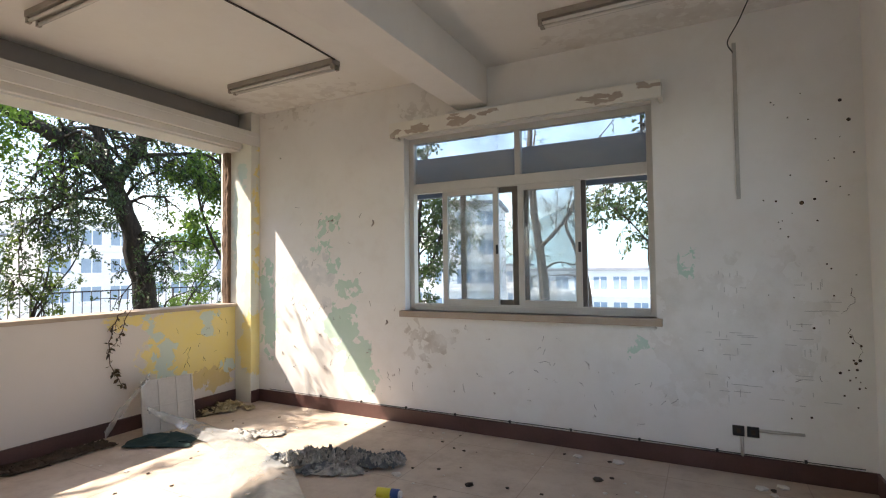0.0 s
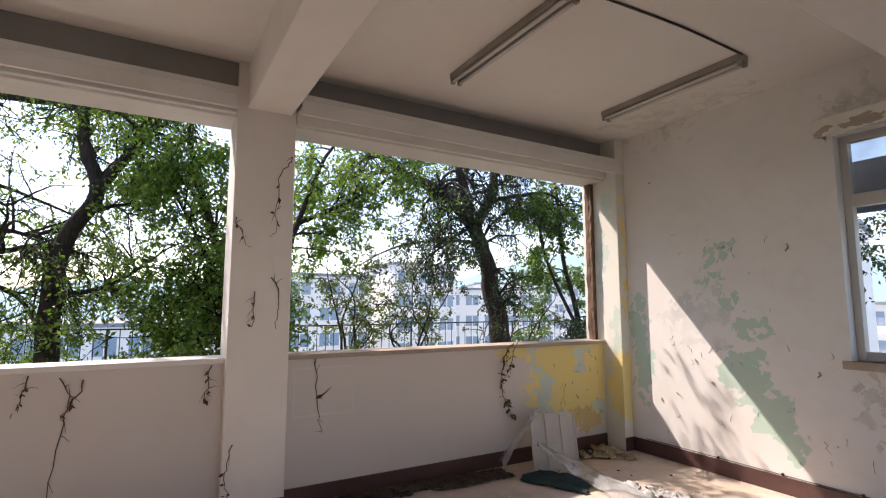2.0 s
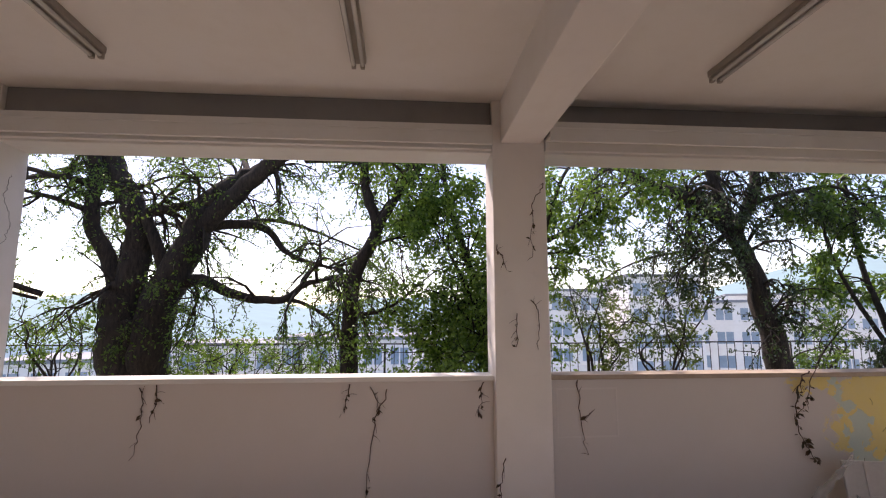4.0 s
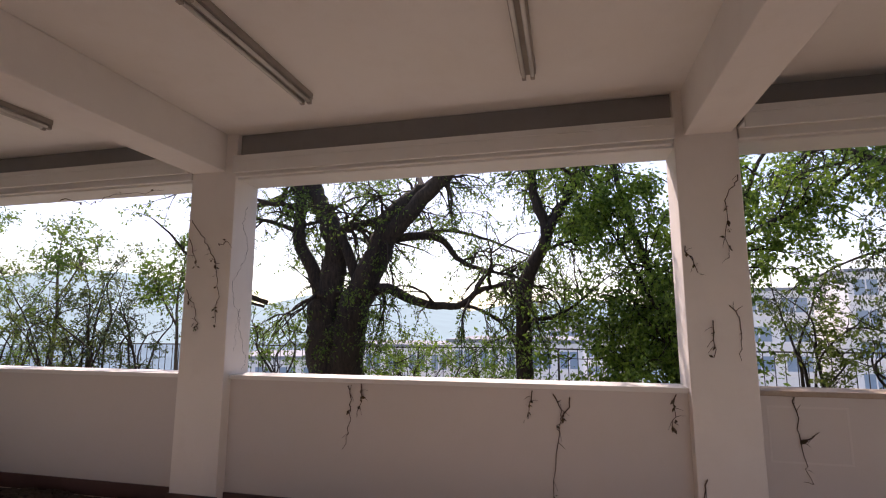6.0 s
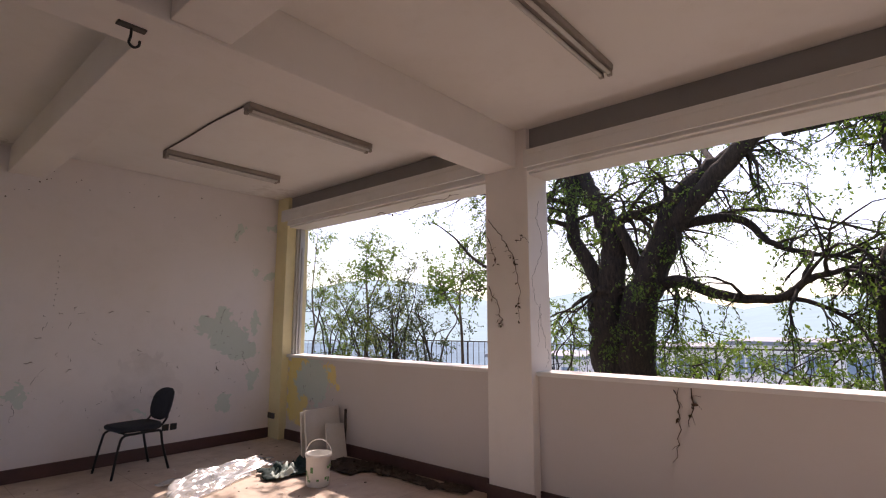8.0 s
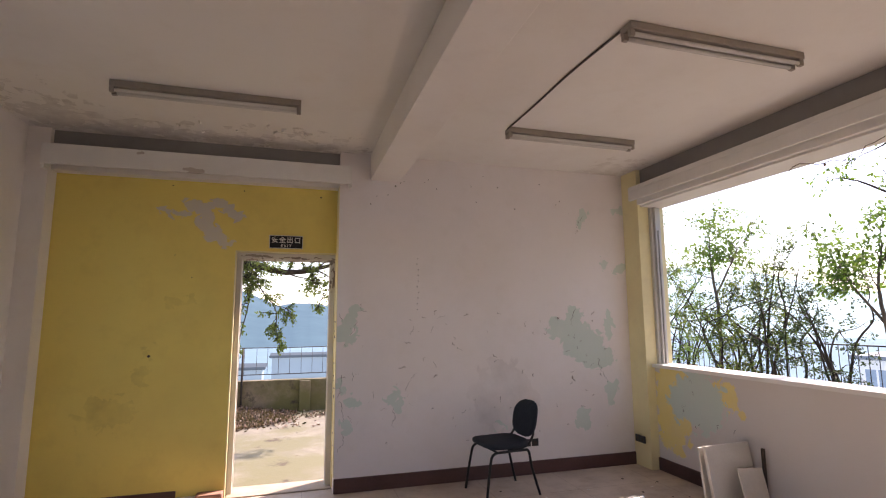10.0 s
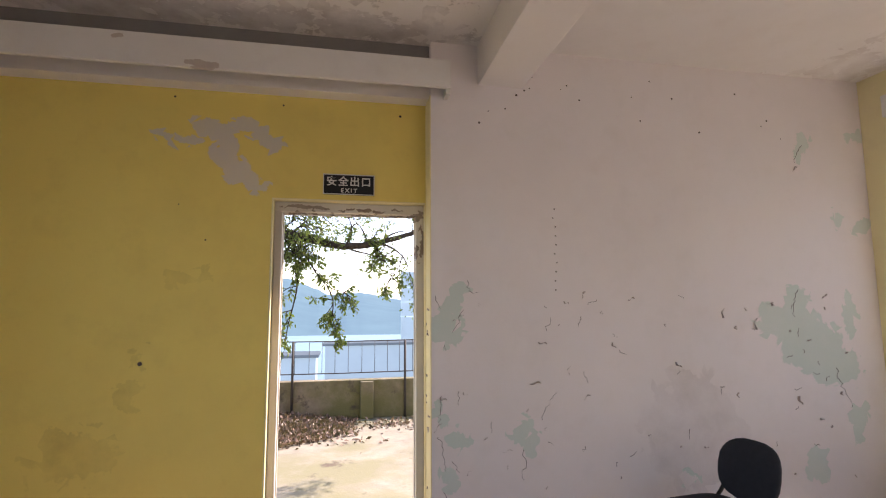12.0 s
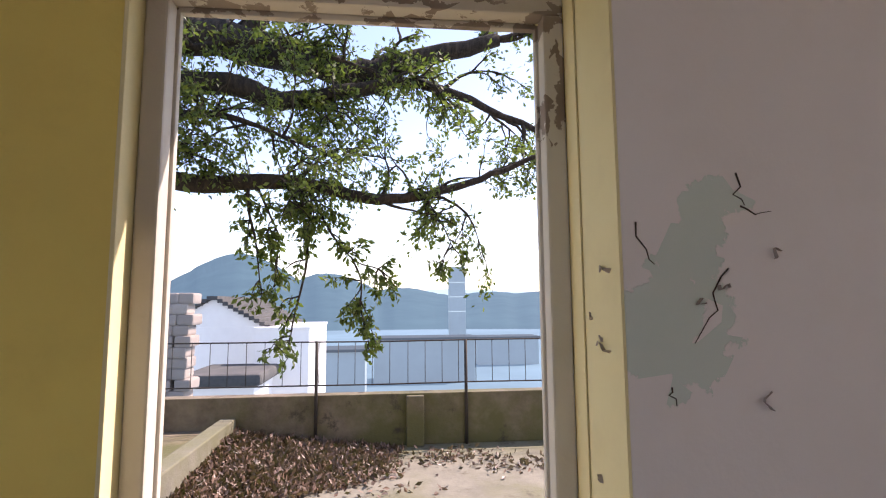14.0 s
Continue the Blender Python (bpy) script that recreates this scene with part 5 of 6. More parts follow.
def chair(at):
    c = thing("chair", "black tube-frame chair with dark padded seat and oval back", "chair", at=at)
    bm = bmesh.new()
    bmesh.ops.create_uvsphere(bm, u_segments=24, v_segments=12, radius=1)
    for v in bm.verts:
        s = lambda u: math.copysign(abs(u) ** 0.55, u)
        v.co = Vector((0.235 * s(v.co.x), 0.225 * s(v.co.y), 0.45 + 0.035 * s(v.co.z) + 0.012 * (v.co.x ** 2)))
    part("seat", bm, fabric_navy, c, smooth=True)
    bm = bmesh.new()
    bmesh.ops.create_uvsphere(bm, u_segments=24, v_segments=12, radius=1)
    for v in bm.verts:
        s = lambda u: math.copysign(abs(u) ** 0.75, u)
        x, y, z = v.co
        v.co = Vector((-0.275 - 0.10 * z * 0.5 + 0.03 * s(x) - 0.05 * (1 - y * y) * 0.4, 0.208 * s(y), 0.648 + 0.165 * s(z)))
    part("backrest", bm, fabric_navy, c, smooth=True)
    for s in (-1, 1):
        y = 0.20 * s
        side = smooth_line([(0.26, y * 1.1, 0.0), (0.21, y, 0.30), (0.17, y, 0.395), (0.05, y, 0.405), (-0.12, y, 0.405), (-0.19, y, 0.39), (-0.22, y, 0.25), (-0.29, y * 1.1, 0.0)], 5)
        part("leg_frame", tube(bmesh.new(), side, 0.0125, 8), frame_black, c, smooth=True)
        up = smooth_line([(0.0, y * 0.9, 0.41), (-0.17, y * 0.9, 0.43), (-0.25, y * 0.85, 0.50), (-0.275, y * 0.8, 0.58), (-0.30, y * 0.7, 0.72)], 5)
        part("back_post", tube(bmesh.new(), up, 0.0115, 8), frame_black, c, smooth=True)
    part("crossbar", tube(bmesh.new(), [(0.12, -0.2, 0.40), (0.12, 0.2, 0.40)], 0.01, 8), frame_black, c, smooth=True)
    part("crossbar", tube(bmesh.new(), [(-0.16, -0.2, 0.40), (-0.16, 0.2, 0.40)], 0.01, 8), frame_black, c, smooth=True)
    return c


chair(pose(-2.50, -6.56, 0, 0, 0, 6) @ Matrix.Scale(0.95, 4))


def bucket(at):
    b = thing("bucket", "white plastic paint bucket with green print, handle up", "bucket", at=at)
    bm = bmesh.new()
    prof = [(0.0, 0.0), (0.105, 0.0), (0.108, 0.01), (0.122, 0.27), (0.130, 0.272), (0.130, 0.30), (0.122, 0.302), (0.117, 0.295), (0.103, 0.02), (0.0, 0.018)]
    seg = 28
    rings = [[bm.verts.new((r * math.cos(2 * math.pi * k / seg), r * math.sin(2 * math.pi * k / seg), z)) for k in range(seg)] for r, z in prof]
    for p, q in zip(rings, rings[1:]):
        for k in range(seg):
            bm.faces.new((p[k], p[(k + 1) % seg], q[(k + 1) % seg], q[k]))
    bmesh.ops.remove_doubles(bm, verts=bm.verts, dist=1e-5)
    part("pail", bm, bucket_white, b, smooth=True)
    part("handle", tube(bmesh.new(), [(0.0, 0.134 * math.cos(a), 0.275 + 0.155 * math.sin(a)) for a in [math.pi * k / 16 for k in range(17)]], 0.005, 8), bucket_white, b, smooth=True)
    rng = random.Random(4)
    for k in range(9):
        a0 = rng.uniform(-1.3, 1.5)
        z0, w, h = rng.uniform(0.03, 0.2), rng.uniform(0.12, 0.3), rng.uniform(0.015, 0.06)
        bm = bmesh.new()
        vs = []
        for i in range(5):
            a = a0 + w * i / 4
            vs.append([bm.verts.new(((0.1075 + 0.0535 * z + 0.0012) * math.cos(a), (0.1075 + 0.0535 * z + 0.0012) * math.sin(a), z)) for z in (z0, z0 + h)])
        for p, q in zip(vs, vs[1:]):
            bm.faces.new((p[0], q[0], q[1], p[1]))
        part("print_mark", bm, green_print, b, "green printed mark")
    return b


bucket(pose(-3.47, -4.80, 0, 0, 0, 40) @ Matrix.Scale(0.92, 4))


def panel(name, label, at, w, h, t, mat):
    p = thing(name, label, "board", at=at)
    part("sheet", box(0, 0, 0, w, t, h, 0.004), mat, p)
    return p


# boards by the south bay
b1 = panel("board", "white coated chipboard panel leaning on the low wall", pose(-4.27, -5.50, 0, 9, 0, 4), 0.47, 0.53, 0.02, board_white)
part("edge_strip", box(0.45, -0.004, 0, 0.472, 0.024, 0.53, 0.003), board_white, b1)
panel("board", "white coated chipboard panel leaning behind another", pose(-4.28, -5.56, 0, 7, 0, 3), 0.50, 0.51, 0.02, board_white)
panel("board", "small pale board propped in front of a panel", pose(-4.22, -5.34, 0, 16, -6, 8), 0.28, 0.37, 0.012, board_white)
solid("wood_stake", box(-4.275, -5.44, 0, -4.25, -5.42, 0.50, 0.004), debris_dark, "short dark wooden stake against the wall", "stick", kind="")


def crumple(name, label, category, cx, cy, rx, ry, h, mat, seed, n=26, freq=3.5, rot=0, sharp=1.0, z0=0.004):
    """A crumpled cloth or sheet lying on the floor."""
    bm = bmesh.new()
    g = [[None] * (n + 1) for _ in range(n + 1)]
    for i in range(n + 1):
        for j in range(n + 1):
            u, v = i / n * 2 - 1, j / n * 2 - 1
            w = 0.18 * noise.noise(Vector((u * 1.7, v * 1.7, seed)))
            x, y = rx * (u + w), ry * (v + 0.18 * noise.noise(Vector((u * 1.7, v * 1.7, seed + 9.0))))
            x += 0.22 * rx * noise.noise(Vector((u * freq * 1.3, v * freq * 1.3, seed + 21.0)))
            y += 0.22 * ry * noise.noise(Vector((u * freq * 1.3, v * freq * 1.3, seed + 33.0)))
            f = abs(noise.noise(Vector((u * freq, v * freq, seed * 2.3)))) + 0.5 * abs(noise.noise(Vector((u * freq * 2.3, v * freq * 2.3, seed))))
            edge = max(0.0, 1 - max(abs(u), abs(v)) ** 3)
            g[i][j] = bm.verts.new((x, y, z0 + h * (0.12 + f ** sharp * (0.35 + 0.65 * edge))))
    for i in range(n):
        for j in range(n):
            bm.faces.new((g[i][j], g[i + 1][j], g[i + 1][j + 1], g[i][j + 1]))
    ob = part(name, bm, mat, smooth=True)
    ob.matrix_world = pose(cx, cy, 0, 0, 0, rot)
    md = ob.modifiers.new("thick", "SOLIDIFY")
    md.thickness = 0.003
    return tagged(ob, label, category)


crumple("plastic_sheet", "crumpled clear plastic sheet lying on the floor", "plastic sheet", -3.05, -5.72, 0.58, 0.22, 0.12, film, 1.7, 40, 1.5, 12)
crumple("plastic_sheet", "crumpled clear plastic sheet lying on the floor", "plastic sheet", -2.72, -5.45, 0.5, 0.17, 0.07, film, 5.1, 36, 1.6, 25)
crumple("cloth", "dark green cloth bag dropped on the floor", "cloth", -3.45, -5.32, 0.22, 0.16, 0.11, cloth_green, 3.3, 24, 2.2, -15)
crumple("cloth", "dark green cloth bag dropped on the floor", "cloth", -3.70, -5.35, 0.15, 0.12, 0.13, cloth_green, 4.3, 20, 2.4, 35)
crumple("cloth", "pale mint cloth lying over the dark one", "cloth", -3.40, -5.22, 0.13, 0.07, 0.13, cloth_pale, 6.3, 16, 2.0, 10)
crumple("dirt", "dark dirt swept up against the low wall", "dirt", -4.02, -5.05, 0.20, 0.30, 0.05, debris_dark, 7.3, 24, 5.0, 0)
crumple("cloth", "dark teal cloth on the floor by the low wall", "cloth", -3.72, 2.98, 0.26, 0.15, 0.06, cloth_green, 8.1, 20, 2.0, 20)
rng = random.Random(17)
for i in range(34):
    a, q = rng.uniform(0, 2 * math.pi), math.sqrt(rng.random())
    x, y = -2.12 + 0.44 * q * math.cos(a) + 0.10 * math.sin(a), 3.25 + 0.22 * q * math.sin(a) + 0.15 * q * math.cos(a)
    r = rng.uniform(0.06, 0.13)
    crumple("rag", "grimy grey crumpled rag in a heap on the floor", "rag", x, y, r, r * rng.uniform(0.5, 0.9), rng.uniform(0.05, 0.12) * (1.3 - 0.6 * q), rag_grey if i % 3 else rag_dark, 11.0 + i * 1.7, 28, rng.uniform(2.4, 3.8), rng.uniform(0, 360))
for i, (x, y, r, h) in enumerate(((-3.25, 3.35, 0.16, 0.07), (-3.08, 3.48, 0.12, 0.05), (-3.42, 3.22, 0.1, 0.04))):
    crumple("rag", "pale crumpled paper-like rag on the floor", "rag", x, y, r, r * 0.6, h, rag_grey, 31.0 + i * 1.3, 20, 3.2, 30 * i)
for i, (x, y, r, h) in enumerate(((-4.12, 3.95, 0.13, 0.09), (-4.02, 3.80, 0.10, 0.07), (-4.15, 3.70, 0.12, 0.05), (-3.88, 3.98, 0.07, 0.05))):
    crumple("foam_scrap", "torn yellowish foam scrap on the floor", "foam", x, y, r, r * 0.7, h, foam_yellow, 41.0 + i * 1.9, 18, 3.0, 50 * i)
crumple("dirt", "dark dirt and leaf mould along the low wall", "dirt", -4.18, 3.72, 0.10, 0.28, 0.05, debris_dark, 51.3, 24, 5.0, 0)

rng = random.Random(23)
for y0, y1, k in ((1.15, 2.75, 7), (-5.0, -3.65, 5), (-2.6, 0.2, 5)):
    for j in range(k):
        crumple("dirt", "dark dirt and leaf mould along the low wall", "dirt", -4.16 + rng.uniform(-0.03, 0.05), y0 + (y1 - y0) * (j + 0.5) / k, rng.uniform(0.08, 0.15), (y1 - y0) / k * 0.55, rng.uniform(0.03, 0.06), debris_dark, 60.0 + y0 + j * 1.7, 18, 5.0, rng.uniform(-12, 12))

# ribbed panel and the long plastic film by the north bay
rib = thing("plastic_board", "translucent white ribbed plastic panel leaning on the wall", "board", at=pose(-4.03, 2.98, 0, 0, -10, -12))
part("sheet", box(0, 0, 0, 0.012, 0.44, 0.46, 0.003), panel_grey, rib)
for y in (0.0, 0.14, 0.29, 0.425):
    part("rib", box(0.012, y, 0, 0.022, y + 0.015, 0.46, 0.002), panel_grey, rib)
for z in (0.0, 0.22, 0.445):
    part("rib", box(0.012, 0.0, z, 0.020, 0.44, z + 0.015, 0.002), panel_grey, rib)


def film_strip(pts, widths, label, seed):
    """A long folded strip of film along a line."""
    line = smooth_line(pts, 8)
    bm = bmesh.new()
    n, m = len(line), 14
    rows = []
    for i, p in enumerate(line):
        d = (line[min(i + 1, n - 1)] - line[max(i - 1, 0)]).normalized()
        side = d.cross(Vector((0, 0, 1))).normalized()
        w = widths[0] + (widths[1] - widths[0]) * i / (n - 1)
        row = []
        for j in range(m + 1):
            u = j / m * 2 - 1
            k = noise.noise(Vector((i * 0.16, u * 1.8, seed))) + 0.5 * noise.noise(Vector((i * 0.5, u * 4, seed + 3)))
            q = p + side * (w * u * (1 + 0.25 * noise.noise(Vector((i * 0.13, seed, u))))) + Vector((0, 0, abs(k) * 0.04 + 0.035 * (1 - u * u)))
            q.z = max(q.z, 0.004 + 0.002 * (j % 2))
            row.append(bm.verts.new(q))
        rows.append(row)
    for a, b in zip(rows, rows[1:]):
        for j in range(m):
            bm.faces.new((a[j], a[j + 1], b[j + 1], b[j]))
    return tagged(part("plastic_film", bm, film, smooth=True), label, "plastic film")


film_strip([(-3.99, 3.00, 0.20), (-3.92, 3.12, 0.12), (-3.72, 3.22, 0.05), (-3.2, 3.16, 0.02), (-2.7, 2.95, 0.01), (-2.25, 2.66, 0.0), (-1.85, 2.35, 0.0)], (0.05, 0.25), "long strip of clear plastic film trailing over the floor", 2.2)
film_strip([(-4.02, 3.03, 0.47), (-4.08, 2.95, 0.34), (-4.15, 2.84, 0.17), (-4.19, 2.76, 0.03)], (0.04, 0.13), "clear plastic film bunched against the low wall", 6.2)

can = thing("spray_can", "yellow and blue can lying on the floor", "can", at=pose(-1.50, 2.93, 0.03, 0, 90, 12))
part("body", tube(bmesh.new(), [(0, 0, -0.07), (0, 0, 0.02)], 0.03, 20), can_yellow, can, smooth=False)
part("band", tube(bmesh.new(), [(0, 0, 0.02), (0, 0, 0.07)], 0.0302, 20), can_blue, can, "blue band")
part("cap", tube(bmesh.new(), [(0, 0, 0.07), (0, 0, 0.085)], 0.022, 16), bucket_white, can, "pale cap")

# exit sign
sg = thing("exit_sign", "black exit sign with white Chinese and English lettering", "sign")
sx, sz = -0.592, 2.25
part("plate", box(sx - 0.152, YEL, sz - 0.062, sx + 0.152, YEL + 0.012, sz + 0.062, 0.003), sign_black, sg)
for c in ((sx - 0.152, sz - 0.062, sx + 0.152, sz - 0.057), (sx - 0.152, sz + 0.057, sx + 0.152, sz + 0.062), (sx - 0.152, sz - 0.057, sx - 0.147, sz + 0.057), (sx + 0.147, sz - 0.057, sx + 0.152, sz + 0.057)):
    part("border", box(c[0], YEL + 0.012, c[1], c[2], YEL + 0.0145, c[3], 0), sign_white, sg)
for text, size, dz, gap in (("安全出口", 0.062, -0.004, 1.18), ("EXIT", 0.034, -0.048, 1.5)):
    cu = bpy.data.curves.new("lettering", "FONT")
    cu.body, cu.size, cu.align_x, cu.extrude, cu.space_character = text, size, "CENTER", 0.001, gap
    cu.offset = 0.0011
    cu.materials.append(sign_white)
    ob = new("lettering", cu)
    ob.matrix_world = pose(sx, YEL + 0.0135, sz + dz, 90, 0, 180)
    ob.parent = sg

# sockets, conduits, wires


def socket(name, label, x, y, z, nx, ny):
    s = thing(name, label, "socket")
    w, d = 0.035, 0.012
    if ny:
        c = (x - w, min(y, y + ny * d), z - w, x + w, max(y, y + ny * d), z + w)
        k = (x - 0.012, min(y + ny * d, y + ny * (d + 0.004)), z - 0.015, x + 0.012, max(y + ny * d, y + ny * (d + 0.004)), z + 0.015)
    else:
        c = (min(x, x + nx * d), y - w, z - w, max(x, x + nx * d), y + w, z + w)
        k = (min(x + nx * d, x + nx * (d + 0.004)), y - 0.012, z - 0.015, max(x + nx * d, x + nx * (d + 0.004)), y + 0.012, z + 0.015)
    part("box", box(*c, 0.004), black_plastic, s)
    part("insert", box(*k, 0.001), debris_dark, s)
    return s


for x in (0.43, 0.515):
    socket("wall_socket", "black open socket box low on the wall", x, N, 0.285, 0, -1)
for x in (-2.95, -3.035):
    socket("wall_socket", "black open socket box low on the wall", x, S, 0.30, 0, 1)
for y in (-6.78, -6.70):
    socket("wall_socket", "black open socket box low on the pier", PIERX - 0.07, y, 0.30, 1, 0)


def conduit(label, pts, r=0.01, mat=conduit_grey):
    return tagged(part("conduit", tube(bmesh.new(), pts, r, 8), mat, smooth=True), label, "conduit")


conduit("grey plastic conduit along the wall", [(0.55, N - 0.01, 0.30), (0.80, N - 0.01, 0.305)])
conduit("grey plastic conduit dropping to the floor", [(0.45, N - 0.01, 0.25), (0.45, N - 0.01, 0.12)])
tr = tagged(part("cable_trunking", box(0.466, N - 0.016, 1.85, 0.49, N, 2.93, 0.003), conduit_grey), "narrow grey cable trunking running down the wall", "trunking")


def wire(label, pts, r=0.004, mat=black_plastic):
    return tagged(part("cable", tube(bmesh.new(), smooth_line(pts, 6), r, 6), mat, smooth=True), label, "cable")


wire("loose dark cable dangling from the ceiling", [(0.47, N - 0.02, 2.86), (0.44, N - 0.05, 2.93), (0.50, N - 0.12, 3.02), (0.56, N - 0.25, CEIL - 0.005)])
wire("grey cable clipped between two ceiling lamps", [(-2.37, 3.50, CEIL - 0.008), (-2.36, 2.9, CEIL - 0.008), (-2.38, 2.4, CEIL - 0.008), (-2.41, 1.97, CEIL - 0.008)], 0.007, iron_grey)
wire("grey cable clipped between two ceiling lamps", [(-2.37, -4.36, CEIL - 0.008), (-2.35, -4.9, CEIL - 0.008), (-2.36, -5.4, CEIL - 0.008), (-2.36, -5.92, CEIL - 0.008)], 0.007, iron_grey)
hk = thing("ceiling_hook", "rusty iron fan hook hanging from the beam", "hook")
part("plate", box(-1.31, -3.27, 2.772, -1.19, -3.23, 2.783, 0.003), iron_grey, hk)
part("hook", tube(bmesh.new(), smooth_line([(-1.25, -3.25, 2.775), (-1.25, -3.25, 2.735), (-1.245, -3.25, 2.70), (-1.265, -3.25, 2.685), (-1.285, -3.25, 2.70), (-1.288, -3.25, 2.725)], 5), 0.006, 8), black_plastic, hk, smooth=True)


# dry creeper
def creeper(pts, seed, leaves=6, size=0.045, normal=(1, 0, 0), r=0.004):
    rng = random.Random(seed)
    line = smooth_line(pts, 6)
    nv = Vector(normal)
    line = [q + nv * rng.uniform(0.004, 0.016) + Vector((0, rng.gauss(0, 0.008), rng.gauss(0, 0.008))) for q in line]
    v = thing("creeper", "dry brown creeper stem clinging to the plaster", "creeper", "dry creepers")
    bm = tube(bmesh.new(), line, [r * (1 - 0.6 * i / len(line)) for i in range(len(line))], 5)
    for _ in range(3):
        p = line[rng.randrange(len(line))]
        d = (rand_dir(rng) * Vector((0.2, 1, 1))).normalized()
        tube(bm, [p, p + d * 0.03, p + d * 0.06 + Vector((0, 0, -0.01))], [0.0022, 0.0018, 0.001], 4)
    part("stem", bm, vine_dry, v, smooth=True)
    if leaves:
        tips = [(line[rng.randrange(len(line) // 4, len(line))] + nv * 0.01, Vector((0.3, rng.gauss(0, 1), -0.5)).normalized()) for _ in range(leaves)]
        ob = new("leaves", leaf_mesh("leaves", tips, 1, size, 0.02, vine_leaf, rng, 0.5))
        ob.parent = v


F, G = WEST, PARAPET
VINES = [([(F, 0.93, 2.47), (F, 0.83, 2.29), (F, 0.82, 1.9)], 8), ([(F, 0.55, 1.98), (F, 0.63, 1.82)], 4), ([(F, 0.70, 1.5), (F, 0.69, 1.26)], 4), ([(F, 0.81, 1.59), (F, 0.86, 1.46), (F, 0.83, 1.24)], 0),
         ([(G, 1.15, 1.02), (G, 1.18, 0.73), (G, 1.21, 0.48)], 1), ([(G, 1.18, 0.73), (G, 1.27, 0.77)], 1), ([(G, -0.5, 1.0), (G, -0.53, 0.8)], 9), ([(G, -0.22, 0.97), (G, -0.32, 0.71), (G, -0.38, 0.22)], 7), ([(G, -0.36, 0.99), (G, -0.30, 0.85), (G, -0.32, 0.72)], 3),
         ([(G, 0.47, 1.0), (G, 0.42, 0.8)], 8), ([(G, -1.80, 1.0), (G, -1.84, 0.75)], 7), ([(F, 0.59, 0.48), (F, 0.56, 0.32), (F, 0.57, 0.15)], 4), ([(G, -1.92, 1.0), (G, -1.90, 0.77), (G, -1.95, 0.51)], 3),
         ([(F, -3.40, 2.37), (F, -3.26, 2.2), (F, -3.14, 2.01), (F, -3.08, 1.75), (F, -3.09, 1.47)], 16), ([(F, -3.12, 2.14), (F, -3.02, 2.16)], 1), ([(F, -3.39, 1.76), (F, -3.3, 1.58), (F, -3.25, 1.43)], 8), ([(F, -3.39, 2.21), (F, -3.3, 1.96)], 6)]
for i, (pts, n) in enumerate(VINES):
    creeper(pts, 100 + i, n)
creeper([(G + 0.04, 2.95, 1.06), (G + 0.04, 2.86, 0.95), (G + 0.02, 2.83, 0.66), (G + 0.02, 2.95, 0.41)], 140, 46, 0.05, r=0.006)
creeper([(G + 0.05, 2.98, 1.06), (G + 0.05, 2.90, 0.85), (G + 0.03, 2.80, 0.72)], 141, 20, 0.05)
creeper([(WEST - 0.07, -4.95, 2.66), (WEST - 0.07, -4.6, 2.60), (WEST - 0.07, -4.33, 2.66), (WEST - 0.07, -3.79, 2.67)], 142, 4, 0.04)


# curled paint and holes
def flakes(name, label, centres, count, seed, plane, mat=None):
    """Curled paint flakes standing off a wall; plane(u, v, d) is the place d metres out of it."""
    rng = random.Random(seed)
    bm = bmesh.new()
    todo = [(u, v, 1.0) for u, v in centres]
    u0, u1, v0, v1 = count[1:]
    todo += [(rng.uniform(u0, u1), rng.uniform(v0, v1), rng.uniform(0.2, 0.6)) for _ in range(count[0])]
    for u, v, s in todo:
        a, ln, w = rng.uniform(-0.9, 0.9) + (math.pi / 4 if rng.random() < 0.6 else -math.pi / 4), 0.06 * s * rng.uniform(0.6, 1.3), 0.007 * s * rng.uniform(0.5, 1.2)
        ca, sa = math.cos(a), math.sin(a)
        prev = None
        for k in range(6):
            t = k / 5
            half = w * math.sin(math.pi * (0.12 + 0.80 * t)) * rng.uniform(0.7, 1.2)
            x, y = ln * (t - 0.5), 0.008 * math.sin(6 * t + a)
            pts = [bm.verts.new(plane(u + ca * x - sa * (y + o), v + sa * x + ca * (y + o), d)) for o, d in ((-half * 0.5, 0.001), (half * 0.2, 0.004 + 0.004 * s), (half * 0.9, 0.008 + 0.012 * s * t))]
            if prev:
                for i in range(2):
                    bm.faces.new((prev[i], pts[i], pts[i + 1], prev[i + 1]))
            prev = pts
    return tagged(part(name, bm, mat or crack_dark, smooth=True), label, "paint flakes", kind="stuff")


flakes("paint_flakes_south", "curled flakes of cracked wall paint", [(-1.89, 1.14), (-2.62, 1.15), (-1.68, 1.07), (-2.0, 1.59), (-2.32, 1.56), (-2.0, 0.98), (-3.2, 1.4), (-3.49, 0.9), (-2.96, 1.47), (-1.73, 1.3), (-1.13, 1.0), (-1.1, 0.85), (-1.5, 0.7), (-3.6, 2.45)],
       (40, -3.9, -1.15, 0.35, 1.6), 5, lambda u, v, d: (u, S + d, v))
flakes("paint_flakes_north", "curled flakes of cracked wall paint", [(-3.07, 1.89), (-2.55, 1.84), (-0.78, 0.83), (-0.56, 0.65), (0.22, 0.81), (-2.31, 1.04), (-2.6, 0.6), (-2.4, 0.9)], (34, -3.8, 0.9, 0.25, 1.1), 6, lambda u, v, d: (u, N - d, v))
flakes("paint_flakes_reveal", "curled flakes on the door reveal", [(-7.0, 1.5), (-7.02, 1.36), (-6.98, 0.9)], (8, -7.08, -6.96, 0.3, 1.6), 7, lambda u, v, d: (-1.065 + d, u, v))


